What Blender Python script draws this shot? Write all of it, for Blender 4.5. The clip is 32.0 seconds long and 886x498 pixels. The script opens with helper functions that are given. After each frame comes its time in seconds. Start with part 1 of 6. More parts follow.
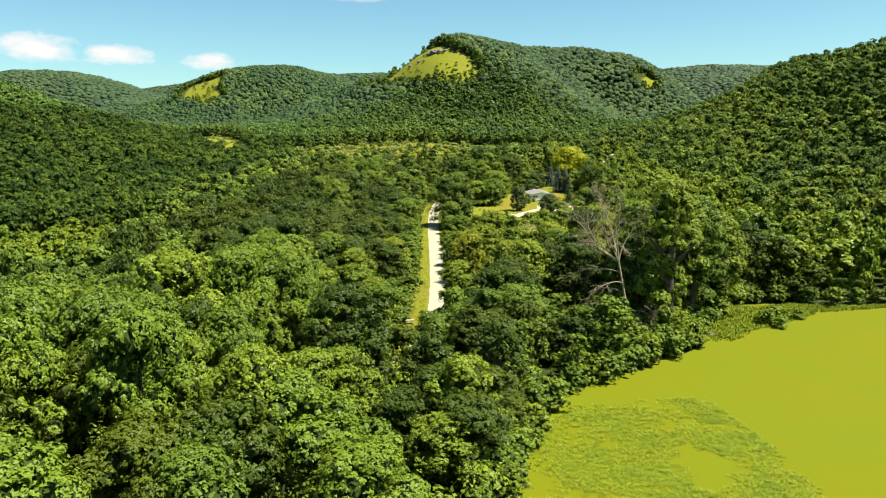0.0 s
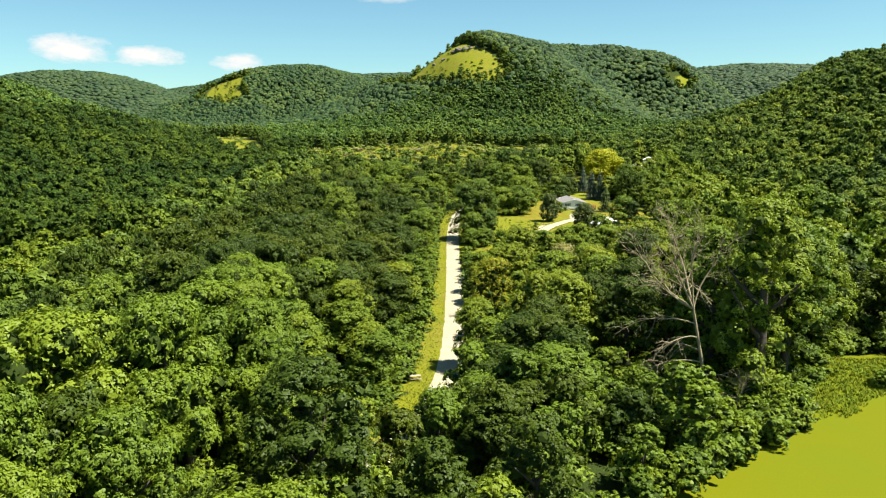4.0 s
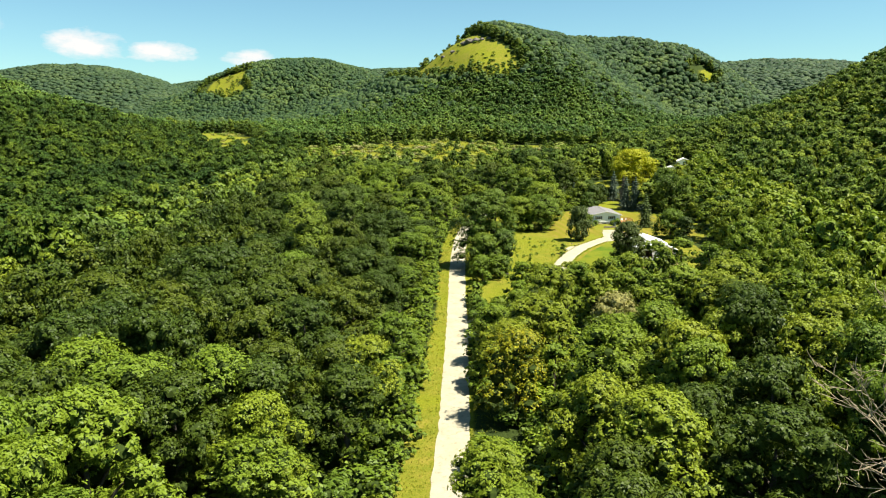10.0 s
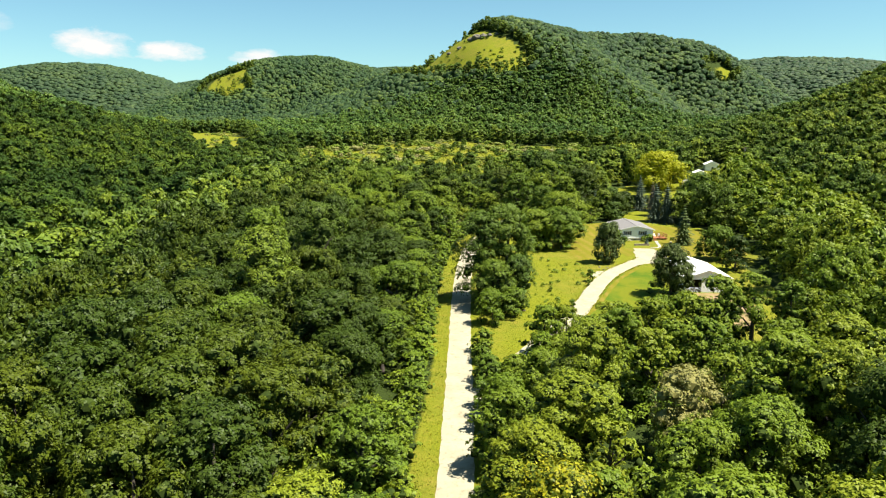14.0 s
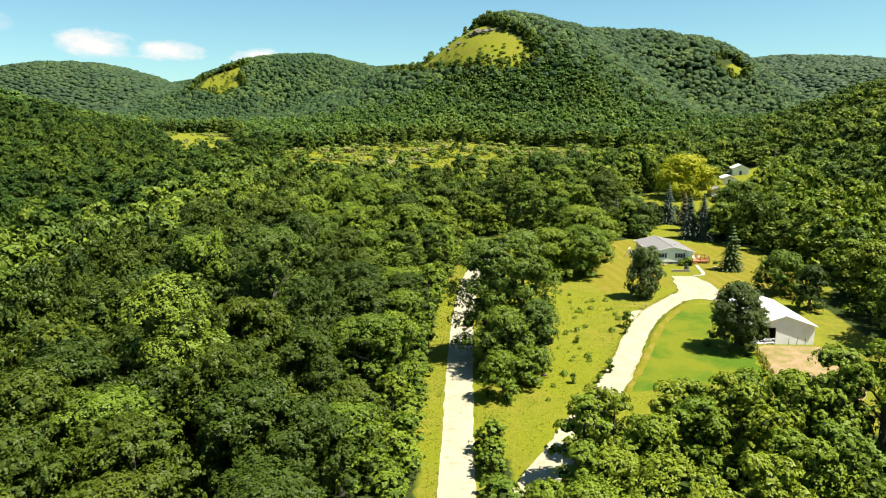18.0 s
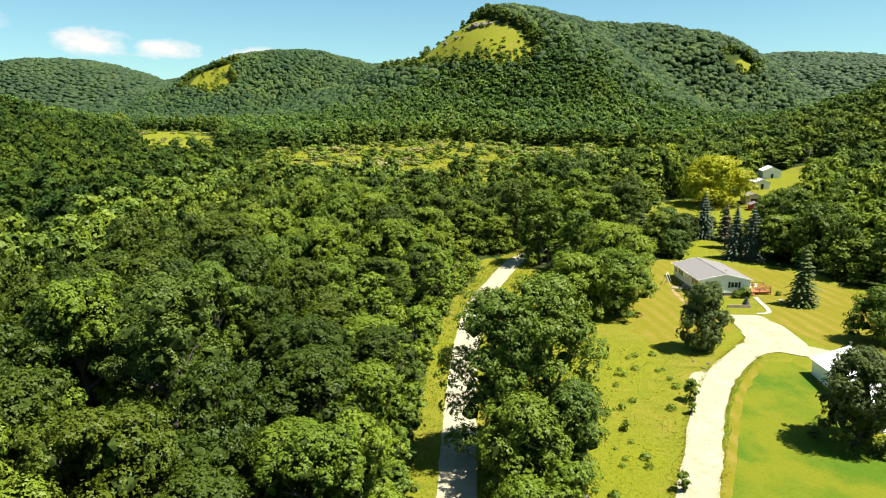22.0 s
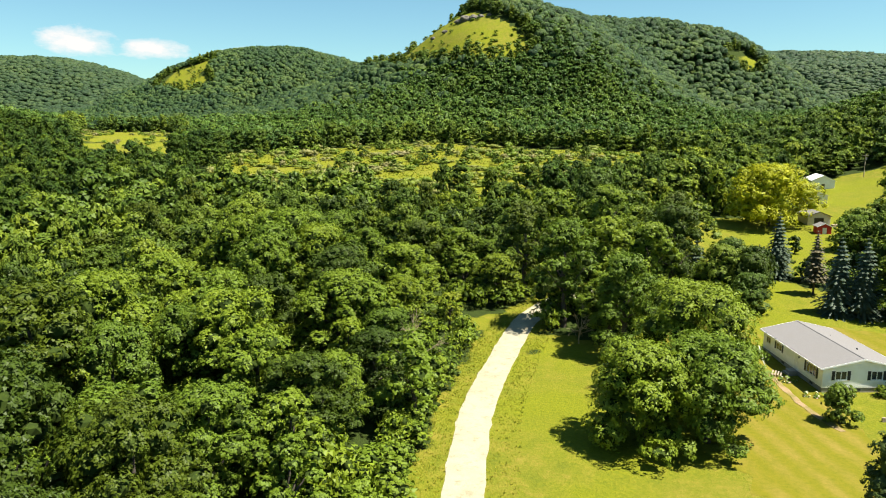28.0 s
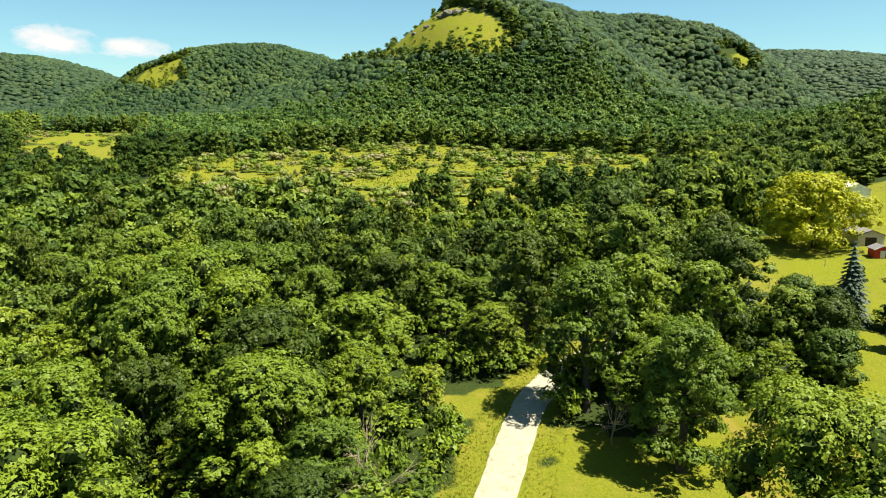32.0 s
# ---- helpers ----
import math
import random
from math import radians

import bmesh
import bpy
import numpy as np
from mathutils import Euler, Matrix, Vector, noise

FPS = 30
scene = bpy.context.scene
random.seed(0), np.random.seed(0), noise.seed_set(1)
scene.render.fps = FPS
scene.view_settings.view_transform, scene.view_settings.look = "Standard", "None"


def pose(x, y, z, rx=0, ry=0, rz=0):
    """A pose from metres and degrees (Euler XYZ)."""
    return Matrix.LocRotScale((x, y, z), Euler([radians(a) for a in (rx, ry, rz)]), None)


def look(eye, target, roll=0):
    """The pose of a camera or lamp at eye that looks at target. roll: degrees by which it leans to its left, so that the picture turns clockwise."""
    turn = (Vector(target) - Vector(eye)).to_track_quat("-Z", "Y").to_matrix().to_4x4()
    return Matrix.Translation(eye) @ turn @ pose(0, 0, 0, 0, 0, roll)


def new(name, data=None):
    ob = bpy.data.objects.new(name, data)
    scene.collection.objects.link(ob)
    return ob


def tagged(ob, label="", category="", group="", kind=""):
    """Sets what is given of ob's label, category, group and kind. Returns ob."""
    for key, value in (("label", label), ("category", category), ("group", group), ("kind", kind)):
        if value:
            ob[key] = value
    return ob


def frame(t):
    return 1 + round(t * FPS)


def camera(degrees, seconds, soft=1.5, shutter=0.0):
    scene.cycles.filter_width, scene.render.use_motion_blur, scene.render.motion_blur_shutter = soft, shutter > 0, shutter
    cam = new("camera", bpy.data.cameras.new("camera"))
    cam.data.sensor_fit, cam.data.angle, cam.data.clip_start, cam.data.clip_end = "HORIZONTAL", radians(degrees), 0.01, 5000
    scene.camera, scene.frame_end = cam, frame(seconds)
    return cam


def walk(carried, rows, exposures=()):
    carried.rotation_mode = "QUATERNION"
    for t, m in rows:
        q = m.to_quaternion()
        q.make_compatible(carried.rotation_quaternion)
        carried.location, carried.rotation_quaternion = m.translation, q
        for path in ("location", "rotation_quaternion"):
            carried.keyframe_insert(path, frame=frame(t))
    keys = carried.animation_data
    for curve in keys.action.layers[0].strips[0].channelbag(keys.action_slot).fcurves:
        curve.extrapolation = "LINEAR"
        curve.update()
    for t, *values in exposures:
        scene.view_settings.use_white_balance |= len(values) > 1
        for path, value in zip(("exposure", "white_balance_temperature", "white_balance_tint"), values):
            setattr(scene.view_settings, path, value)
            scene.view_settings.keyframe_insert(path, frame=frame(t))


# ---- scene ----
cam = camera(64.5, 32.0, soft=1.06)
METRES, EYE, TILT, LEAN, TURN = 270.0, 36.5, -9.7, 0.4, 0.0
ROWS = [
    (0.0, 0.0, 0.0, 0.0, 0.0, 0.0, -0.0),
    (0.5, 0.0007, 0.0138, 0.0025, 0.24, 0.01, -0.04),
    (1.0, 0.0015, 0.0276, 0.0051, 0.5, 0.02, -0.08),
    (1.5, 0.0021, 0.0414, 0.0076, 0.68, 0.03, -0.14),
    (2.0, 0.0029, 0.0552, 0.01, 1.07, 0.03, -0.21),
    (2.5, 0.0035, 0.0689, 0.0124, 1.64, 0.03, -0.31),
    (3.0, 0.0042, 0.0826, 0.0148, 1.99, 0.03, -0.38),
    (3.5, 0.0046, 0.0965, 0.0171, 2.04, 0.03, -0.4),
    (5.5, 0.0058, 0.1542, 0.0268, 1.92, -0.08, -0.46),
    (6.0, 0.0059, 0.1696, 0.0291, 1.93, -0.11, -0.47),
    (6.5, 0.006, 0.1851, 0.0313, 1.95, -0.17, -0.49),
    (7.0, 0.006, 0.2008, 0.034, 2.07, -0.23, -0.53),
    (7.5, 0.0058, 0.2168, 0.0366, 2.24, -0.24, -0.56),
    (8.0, 0.0058, 0.2327, 0.0393, 2.35, -0.26, -0.59),
    (8.5, 0.0058, 0.2487, 0.0422, 2.35, -0.26, -0.61),
    (9.0, 0.0057, 0.2648, 0.0451, 2.47, -0.26, -0.63),
    (9.5, 0.0056, 0.2808, 0.048, 2.74, -0.27, -0.69),
    (10.0, 0.0054, 0.2969, 0.051, 2.83, -0.27, -0.74),
    (10.5, 0.0052, 0.3129, 0.0537, 2.88, -0.28, -0.74),
    (11.0, 0.0051, 0.3288, 0.0564, 3.16, -0.28, -0.8),
    (11.5, 0.0049, 0.3445, 0.0591, 3.29, -0.28, -0.85),
    (12.0, 0.0047, 0.3602, 0.0617, 3.31, -0.28, -0.86),
    (12.5, 0.0045, 0.3758, 0.0643, 3.39, -0.29, -0.89),
    (13.0, 0.0043, 0.3915, 0.0671, 3.39, -0.3, -0.89),
    (13.5, 0.004, 0.4073, 0.0698, 3.38, -0.31, -0.89),
    (14.0, 0.0037, 0.4232, 0.0726, 3.38, -0.31, -0.88),
    (14.5, 0.0034, 0.4393, 0.0755, 3.43, -0.31, -0.89),
    (16.5, 0.0017, 0.5047, 0.0873, 3.49, -0.32, -0.87),
    (17.0, 0.0012, 0.5211, 0.09, 3.45, -0.32, -0.88),
    (17.5, 0.0007, 0.5374, 0.0928, 3.45, -0.35, -0.85),
    (18.0, -0.0001, 0.5539, 0.0954, 3.42, -0.36, -0.85),
    (18.5, -0.0007, 0.5703, 0.098, 3.4, -0.39, -0.85),
    (19.0, -0.0013, 0.5868, 0.1006, 3.39, -0.41, -0.83),
    (19.5, -0.002, 0.6031, 0.1031, 3.38, -0.44, -0.82),
    (20.0, -0.003, 0.6194, 0.1055, 3.35, -0.44, -0.82),
    (20.5, -0.0037, 0.6352, 0.1078, 3.34, -0.43, -0.83),
    (21.0, -0.0041, 0.6509, 0.1103, 3.33, -0.46, -0.82),
    (21.5, -0.0048, 0.667, 0.1126, 3.31, -0.47, -0.81),
    (22.0, -0.005, 0.6824, 0.1153, 3.22, -0.47, -0.82),
    (22.5, -0.0056, 0.6981, 0.1178, 3.16, -0.48, -0.81),
    (23.0, -0.0061, 0.7136, 0.1208, 3.12, -0.46, -0.83),
    (23.5, -0.0063, 0.7292, 0.1236, 3.06, -0.44, -0.82),
    (24.0, -0.0067, 0.7448, 0.1264, 2.96, -0.43, -0.82),
    (24.5, -0.0073, 0.7601, 0.1291, 2.78, -0.41, -0.79),
    (25.0, -0.0078, 0.7752, 0.1317, 2.6, -0.43, -0.76),
    (25.5, -0.0084, 0.7903, 0.1343, 2.49, -0.42, -0.72),
    (27.5, -0.0102, 0.8507, 0.1437, 2.35, -0.42, -0.7),
    (28.0, -0.0103, 0.865, 0.146, 2.34, -0.44, -0.69),
    (28.5, -0.0104, 0.8802, 0.1486, 2.3, -0.43, -0.69),
    (29.0, -0.0105, 0.8954, 0.1513, 2.21, -0.44, -0.66),
    (29.5, -0.0104, 0.9106, 0.1541, 2.09, -0.46, -0.62),
    (30.0, -0.0104, 0.9259, 0.157, 1.9, -0.46, -0.59),
    (30.5, -0.0106, 0.941, 0.1597, 1.7, -0.47, -0.56),
    (31.0, -0.0106, 0.9559, 0.1624, 1.48, -0.47, -0.53),
    (31.5, -0.0109, 0.9706, 0.1651, 1.26, -0.45, -0.49),
    (32.0, -0.0109, 0.9853, 0.1679, 1.03, -0.47, -0.45),
]
walk(cam, [(t, pose(0, 0, EYE, TILT, LEAN, TURN) @ pose(METRES * x, METRES * y, METRES * z, 90 + pitch, roll, yaw)) for t, x, y, z, yaw, pitch, roll in ROWS])

# ---- light: a high summer sun square to the lane, over its right side, blue sky, three small clouds ----
SUN = Vector((0.62, -0.15, 1.20)).normalized()
world = bpy.data.worlds.new("sky")
scene.world = world
world.use_nodes = True
wt = world.node_tree
wt.nodes.clear()


def wnode(kind, **values):
    n = wt.nodes.new(kind)
    for k, v in values.items():
        n.inputs[k].default_value = v
    return n


w_out = wt.nodes.new("ShaderNodeOutputWorld")
w_bg = wnode("ShaderNodeBackground", Strength=0.05)
w_sky = wt.nodes.new("ShaderNodeTexSky")
w_sky.sky_type = "NISHITA"
w_sky.sun_disc = False
w_sky.sun_elevation = math.asin(SUN.z)
w_sky.sun_rotation = math.atan2(SUN.x, SUN.y)
w_sky.altitude = 300.0
w_sky.air_density = 1.0
w_sky.dust_density = 0.4
w_sky.ozone_density = 2.0
w_co = wt.nodes.new("ShaderNodeTexCoord")
w_tint = wt.nodes.new("ShaderNodeMix")
w_tint.data_type, w_tint.blend_type = "RGBA", "MULTIPLY"
w_tint.inputs["Factor"].default_value = 1.0
w_tint.inputs["B"].default_value = (0.80, 1.09, 1.03, 1)
wt.links.new(w_sky.outputs[0], w_tint.inputs["A"])
w_last = w_tint.outputs["Result"]
w_noise = wnode("ShaderNodeTexNoise", Scale=26.0, Detail=6.0, Roughness=0.62)
w_map = wt.nodes.new("ShaderNodeMapping")
w_map.inputs["Scale"].default_value = (1, 1, 2.4)
wt.links.new(w_co.outputs["Generated"], w_map.inputs["Vector"])
wt.links.new(w_map.outputs[0], w_noise.inputs["Vector"])
# clouds: bearing to the right of straight ahead, height over the horizon, half width, half height (degrees), density
CLOUDS = [(-29.1, 5.75, 2.7, 1.05, 1.0), (-24.0, 5.5, 2.5, 0.75, 1.0), (-17.9, 5.2, 1.9, 0.7, 0.9),
          (34.0, 8.1, 1.6, 0.8, 0.5), (-6.2, 10.2, 2.4, 0.6, 0.55), (-36.0, 7.0, 2.0, 0.8, 0.35)]
for az, el, hw, hh, dens in CLOUDS:
    a, e = radians(az), radians(el)
    c = Vector((math.sin(a) * math.cos(e), math.cos(a) * math.cos(e), math.sin(e)))
    right = Vector((math.cos(a), -math.sin(a), 0))
    up = right.cross(c)
    total = None
    for axis, half in ((right, hw), (up, hh)):
        dot = wt.nodes.new("ShaderNodeVectorMath")
        dot.operation = "DOT_PRODUCT"
        wt.links.new(w_co.outputs["Generated"], dot.inputs[0])
        dot.inputs[1].default_value = axis
        off = wt.nodes.new("ShaderNodeMath")
        off.operation = "MULTIPLY_ADD"
        wt.links.new(dot.outputs["Value"], off.inputs[0])
        off.inputs[1].default_value = 1 / radians(half)
        off.inputs[2].default_value = -c.dot(axis) / radians(half)
        sq = wt.nodes.new("ShaderNodeMath")
        sq.operation = "MULTIPLY"
        wt.links.new(off.outputs[0], sq.inputs[0])
        wt.links.new(off.outputs[0], sq.inputs[1])
        if total is None:
            total = sq.outputs[0]
        else:
            add = wt.nodes.new("ShaderNodeMath")
            add.operation = "ADD"
            wt.links.new(total, add.inputs[0])
            wt.links.new(sq.outputs[0], add.inputs[1])
            total = add.outputs[0]
    fray = wt.nodes.new("ShaderNodeMath")
    fray.operation = "MULTIPLY_ADD"
    wt.links.new(w_noise.outputs[0], fray.inputs[0])
    fray.inputs[1].default_value = 3.2
    wt.links.new(total, fray.inputs[2])
    ramp = wt.nodes.new("ShaderNodeMapRange")
    wt.links.new(fray.outputs[0], ramp.inputs["Value"])
    ramp.inputs["From Min"].default_value = 2.7
    ramp.inputs["From Max"].default_value = 1.5
    ramp.inputs["To Max"].default_value = dens
    front = wt.nodes.new("ShaderNodeVectorMath")
    front.operation = "DOT_PRODUCT"
    wt.links.new(w_co.outputs["Generated"], front.inputs[0])
    front.inputs[1].default_value = c
    ahead = wt.nodes.new("ShaderNodeMath")
    ahead.operation = "GREATER_THAN"
    wt.links.new(front.outputs["Value"], ahead.inputs[0])
    ahead.inputs[1].default_value = 0.5
    cut = wt.nodes.new("ShaderNodeMath")
    cut.operation = "MULTIPLY"
    wt.links.new(ramp.outputs[0], cut.inputs[0])
    wt.links.new(ahead.outputs[0], cut.inputs[1])
    mix = wt.nodes.new("ShaderNodeMix")
    mix.data_type = "RGBA"
    wt.links.new(cut.outputs[0], mix.inputs["Factor"])
    wt.links.new(w_last, mix.inputs["A"])
    mix.inputs["B"].default_value = (7.6, 7.3, 7.1, 1)
    w_last = mix.outputs["Result"]
wt.links.new(w_last, w_bg.inputs["Color"])
wt.links.new(w_bg.outputs[0], w_out.inputs[0])

sun_data = bpy.data.lights.new("sun", "SUN")
sun_data.energy = 5.0
scene.view_settings.exposure = 1.47
sun_data.angle = radians(0.55)
sun_data.color = (1.0, 0.95, 0.84)
sun = new("sun", sun_data)
sun.matrix_world = look(SUN * 900, (0, 0, 0))

# ---- materials ----


class Mat:
    """A small builder of node materials."""

    def __init__(self, name):
        self.m = bpy.data.materials.new(name)
        self.m.use_nodes = True
        self.t = self.m.node_tree
        self.b = self.t.nodes["Principled BSDF"]

    def node(self, kind, **values):
        n = self.t.nodes.new(kind)
        for k, v in values.items():
            n.inputs[k].default_value = v
        return n

    def link(self, a, b):
        self.t.links.new(a, b)

    def place(self):
        return self.node("ShaderNodeNewGeometry").outputs["Position"]

    def noise(self, scale, detail=4.0, rough=0.55, vec=None):
        n = self.node("ShaderNodeTexNoise", Scale=scale, Detail=detail, Roughness=rough)
        self.link(vec if vec is not None else self.place(), n.inputs["Vector"])
        return n.outputs[0]

    def ramp(self, fac, *stops):
        n = self.node("ShaderNodeValToRGB")
        e = n.color_ramp.elements
        while len(e) < len(stops):
            e.new(0.5)
        for el, (p, c) in zip(e, stops):
            el.position = p
            el.color = (*c, 1)
        self.link(fac, n.inputs[0])
        return n.outputs[0]

    def mix(self, fac, a, b, mode="MIX"):
        n = self.node("ShaderNodeMix")
        n.data_type = "RGBA"
        n.blend_type = mode
        for socket, v in ((n.inputs["Factor"], fac), (n.inputs["A"], a), (n.inputs["B"], b)):
            if isinstance(v, (int, float)):
                socket.default_value = v
            elif isinstance(v, tuple):
                socket.default_value = (*v, 1)
            else:
                self.link(v, socket)
        return n.outputs["Result"]

    def math(self, op, a, b=0.0, c=0.0):
        n = self.node("ShaderNodeMath")
        n.operation = op
        for socket, v in zip(n.inputs, (a, b, c)):
            if isinstance(v, (int, float)):
                socket.default_value = v
            else:
                self.link(v, socket)
        return n.outputs[0]

    def spread(self, v, a, b, lo=0.0, hi=1.0):
        n = self.node("ShaderNodeMapRange", **{"From Min": a, "From Max": b, "To Min": lo, "To Max": hi})
        self.link(v, n.inputs["Value"])
        return n.outputs[0]

    def color(self, c):
        if isinstance(c, tuple):
            self.b.inputs["Base Color"].default_value = (*c, 1)
        else:
            self.link(c, self.b.inputs["Base Color"])
        return self

    def finish(self, rough=0.7, spec=0.3, metal=0.0, bump=None, strength=0.3, distance=0.05):
        self.b.inputs["Roughness"].default_value = rough
        self.b.inputs["Specular IOR Level"].default_value = spec
        self.b.inputs["Metallic"].default_value = metal
        if bump is not None:
            n = self.node("ShaderNodeBump", Strength=strength, Distance=distance)
            self.link(bump, n.inputs["Height"])
            self.link(n.outputs[0], self.b.inputs["Normal"])
        return self.m


def leaf_material(name, *stops, thin=0.15, patch=True, fleck=0.20):
    """Leaves: hue by tree, by leaf and by patches of woodland; light shines through them."""
    m = Mat(name)
    tree = m.math("ADD", m.node("ShaderNodeObjectInfo").outputs["Random"], 0.0)
    tint = m.node("ShaderNodeAttribute")
    tint.attribute_name = "tint"
    hue = m.math("FRACT", m.math("ADD", tree, tint.outputs["Fac"]))
    leaf = m.node("ShaderNodeNewGeometry").outputs["Random Per Island"]
    v = m.math("MULTIPLY_ADD", m.math("SUBTRACT", leaf, 0.5), fleck, m.math("MULTIPLY_ADD", hue, 0.8, 0.1))
    if patch:
        v = m.math("MULTIPLY_ADD", m.math("SUBTRACT", m.noise(0.035 if fleck > 0.18 else 0.014, 4.0), 0.5), 0.9 if fleck > 0.18 else 1.9, v)
    c = m.ramp(v, *stops)
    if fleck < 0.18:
        # far crowns: shaded gaps and sunlit sprays painted into the colour by noise
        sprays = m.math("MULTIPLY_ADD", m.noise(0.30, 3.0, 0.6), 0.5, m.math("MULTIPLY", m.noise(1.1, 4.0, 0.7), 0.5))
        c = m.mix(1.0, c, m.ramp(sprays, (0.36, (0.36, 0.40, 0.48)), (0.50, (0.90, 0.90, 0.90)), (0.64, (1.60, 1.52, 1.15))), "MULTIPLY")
    m.color(c).finish(rough=0.5, spec=0.15, bump=m.noise(0.9, 5.0, 0.75) if fleck < 0.18 else None, strength=0.8, distance=1.4)
    tr = m.node("ShaderNodeBsdfTranslucent")
    bright = m.mix(1.0, c, (1.15, 1.2, 0.5), "MULTIPLY")
    m.link(bright, tr.inputs["Color"])
    both = m.node("ShaderNodeMixShader", Fac=thin)
    m.link(m.b.outputs[0], both.inputs[1])
    m.link(tr.outputs[0], both.inputs[2])
    m.link(both.outputs[0], m.t.nodes["Material Output"].inputs["Surface"])
    return m.m


LEAF = leaf_material("leaves", (0.0, (0.078, 0.124, 0.013)), (0.25, (0.098, 0.149, 0.013)), (0.5, (0.119, 0.173, 0.013)), (0.75, (0.141, 0.193, 0.014)), (1.0, (0.162, 0.208, 0.014)), thin=0.20)
LEAF_WEST = leaf_material("deep_green_leaves", (0.0, (0.054, 0.092, 0.012)), (0.35, (0.080, 0.123, 0.013)), (0.7, (0.115, 0.163, 0.015)), (1.0, (0.167, 0.206, 0.016)))
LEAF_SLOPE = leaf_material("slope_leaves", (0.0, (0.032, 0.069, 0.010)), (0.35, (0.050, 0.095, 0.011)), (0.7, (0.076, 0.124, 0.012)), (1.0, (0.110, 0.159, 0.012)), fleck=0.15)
# brighter copy of LEAF_SLOPE: the east slope's sunlight put into its colour
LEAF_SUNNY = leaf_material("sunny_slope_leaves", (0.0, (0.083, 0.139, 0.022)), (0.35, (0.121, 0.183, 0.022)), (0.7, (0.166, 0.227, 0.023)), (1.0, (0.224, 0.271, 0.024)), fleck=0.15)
# darker leaves: dark species, and in some woods shade put into the colour
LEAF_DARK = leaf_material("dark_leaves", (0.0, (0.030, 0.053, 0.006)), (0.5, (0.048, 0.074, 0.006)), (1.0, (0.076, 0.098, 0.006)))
LEAF_LIME = leaf_material("lime_leaves", (0.0, (0.108, 0.163, 0.012)), (0.5, (0.149, 0.197, 0.013)), (1.0, (0.188, 0.218, 0.014)), thin=0.20)
LEAF_YELLOW = leaf_material("yellow_leaves", (0.0, (0.237, 0.261, 0.006)), (0.5, (0.289, 0.296, 0.006)), (1.0, (0.338, 0.320, 0.008)), patch=False)
LEAF_DRY = leaf_material("dry_leaves", (0.0, (0.217, 0.210, 0.059)), (0.5, (0.266, 0.237, 0.077)), (1.0, (0.231, 0.231, 0.053)), patch=False)
NEEDLE_BROWN = leaf_material("browning_needles", (0.0, (0.067, 0.058, 0.030)), (0.5, (0.095, 0.076, 0.042)), (1.0, (0.078, 0.078, 0.034)), thin=0.1, patch=False)
# hill leaves carry extra blue: distance haze put into their colour
LEAF_HILL_HAZE = leaf_material("hazed_hill_leaves", (0.0, (0.026, 0.056, 0.020)), (0.4, (0.037, 0.072, 0.020)), (0.75, (0.052, 0.090, 0.024)), (1.0, (0.077, 0.116, 0.025)), fleck=0.10)
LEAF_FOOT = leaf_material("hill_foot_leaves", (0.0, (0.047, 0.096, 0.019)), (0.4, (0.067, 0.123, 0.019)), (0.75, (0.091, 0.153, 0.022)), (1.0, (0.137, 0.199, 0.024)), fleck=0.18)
# the farthest leaves are tinted bluer still, as painted haze
LEAF_FAR_HAZE = leaf_material("hazed_far_leaves", (0.0, (0.029, 0.055, 0.024)), (0.5, (0.041, 0.072, 0.028)), (1.0, (0.059, 0.091, 0.030)), fleck=0.10)
NEEDLE = leaf_material("blue_spruce_needles", (0.0, (0.042, 0.062, 0.036)), (0.5, (0.058, 0.082, 0.050)), (1.0, (0.078, 0.101, 0.066)), thin=0.15, patch=False)
NEEDLE_OLIVE = leaf_material("cedar_needles", (0.0, (0.046, 0.071, 0.016)), (0.5, (0.070, 0.094, 0.020)), (1.0, (0.094, 0.109, 0.026)), thin=0.15, patch=False)

m = Mat("bark")
v = m.noise(6.0, 6.0, 0.7)
BARK = m.color(m.ramp(v, (0.3, (0.045, 0.035, 0.027)), (0.7, (0.109, 0.093, 0.076)))).finish(0.9, 0.1, bump=v, strength=0.7)
# near-black colour for crown cores: shade between the leaves, painted in
m = Mat("crown_shade")
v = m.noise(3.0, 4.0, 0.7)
CROWN_SHADE = m.color(m.ramp(v, (0.3, (0.019, 0.030, 0.008)), (0.7, (0.039, 0.058, 0.009)))).finish(0.95, 0.05)
m = Mat("bleached_dead_wood")
v = m.noise(5.0, 6.0, 0.7)
DEADWOOD = m.color(m.ramp(v, (0.3, (0.198, 0.157, 0.094)), (0.7, (0.330, 0.277, 0.176)))).finish(0.9, 0.1, bump=v, strength=0.6)

# ground: leaf litter under the woods, rough meadow grass in the open
m = Mat("meadow_and_forest_floor")
big, fine, mid = m.noise(0.055, 5.0, 0.6), m.noise(2.6, 6.0, 0.7), m.noise(0.4, 5.0, 0.6)
grass = m.ramp(m.math("MULTIPLY_ADD", fine, 0.45, m.math("MULTIPLY", mid, 0.55)), (0.30, (0.078, 0.102, 0.009)), (0.48, (0.130, 0.136, 0.011)), (0.62, (0.183, 0.156, 0.022)), (0.75, (0.215, 0.158, 0.047)))
lush = m.ramp(fine, (0.3, (0.095, 0.118, 0.007)), (0.7, (0.173, 0.174, 0.008)))
grass = m.mix(m.spread(big, 0.42, 0.6), grass, lush)
# litter colour, kept dark to put tree shade into the gaps as well
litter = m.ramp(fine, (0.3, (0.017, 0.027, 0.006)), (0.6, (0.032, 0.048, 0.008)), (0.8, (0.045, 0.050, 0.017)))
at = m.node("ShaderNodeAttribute")
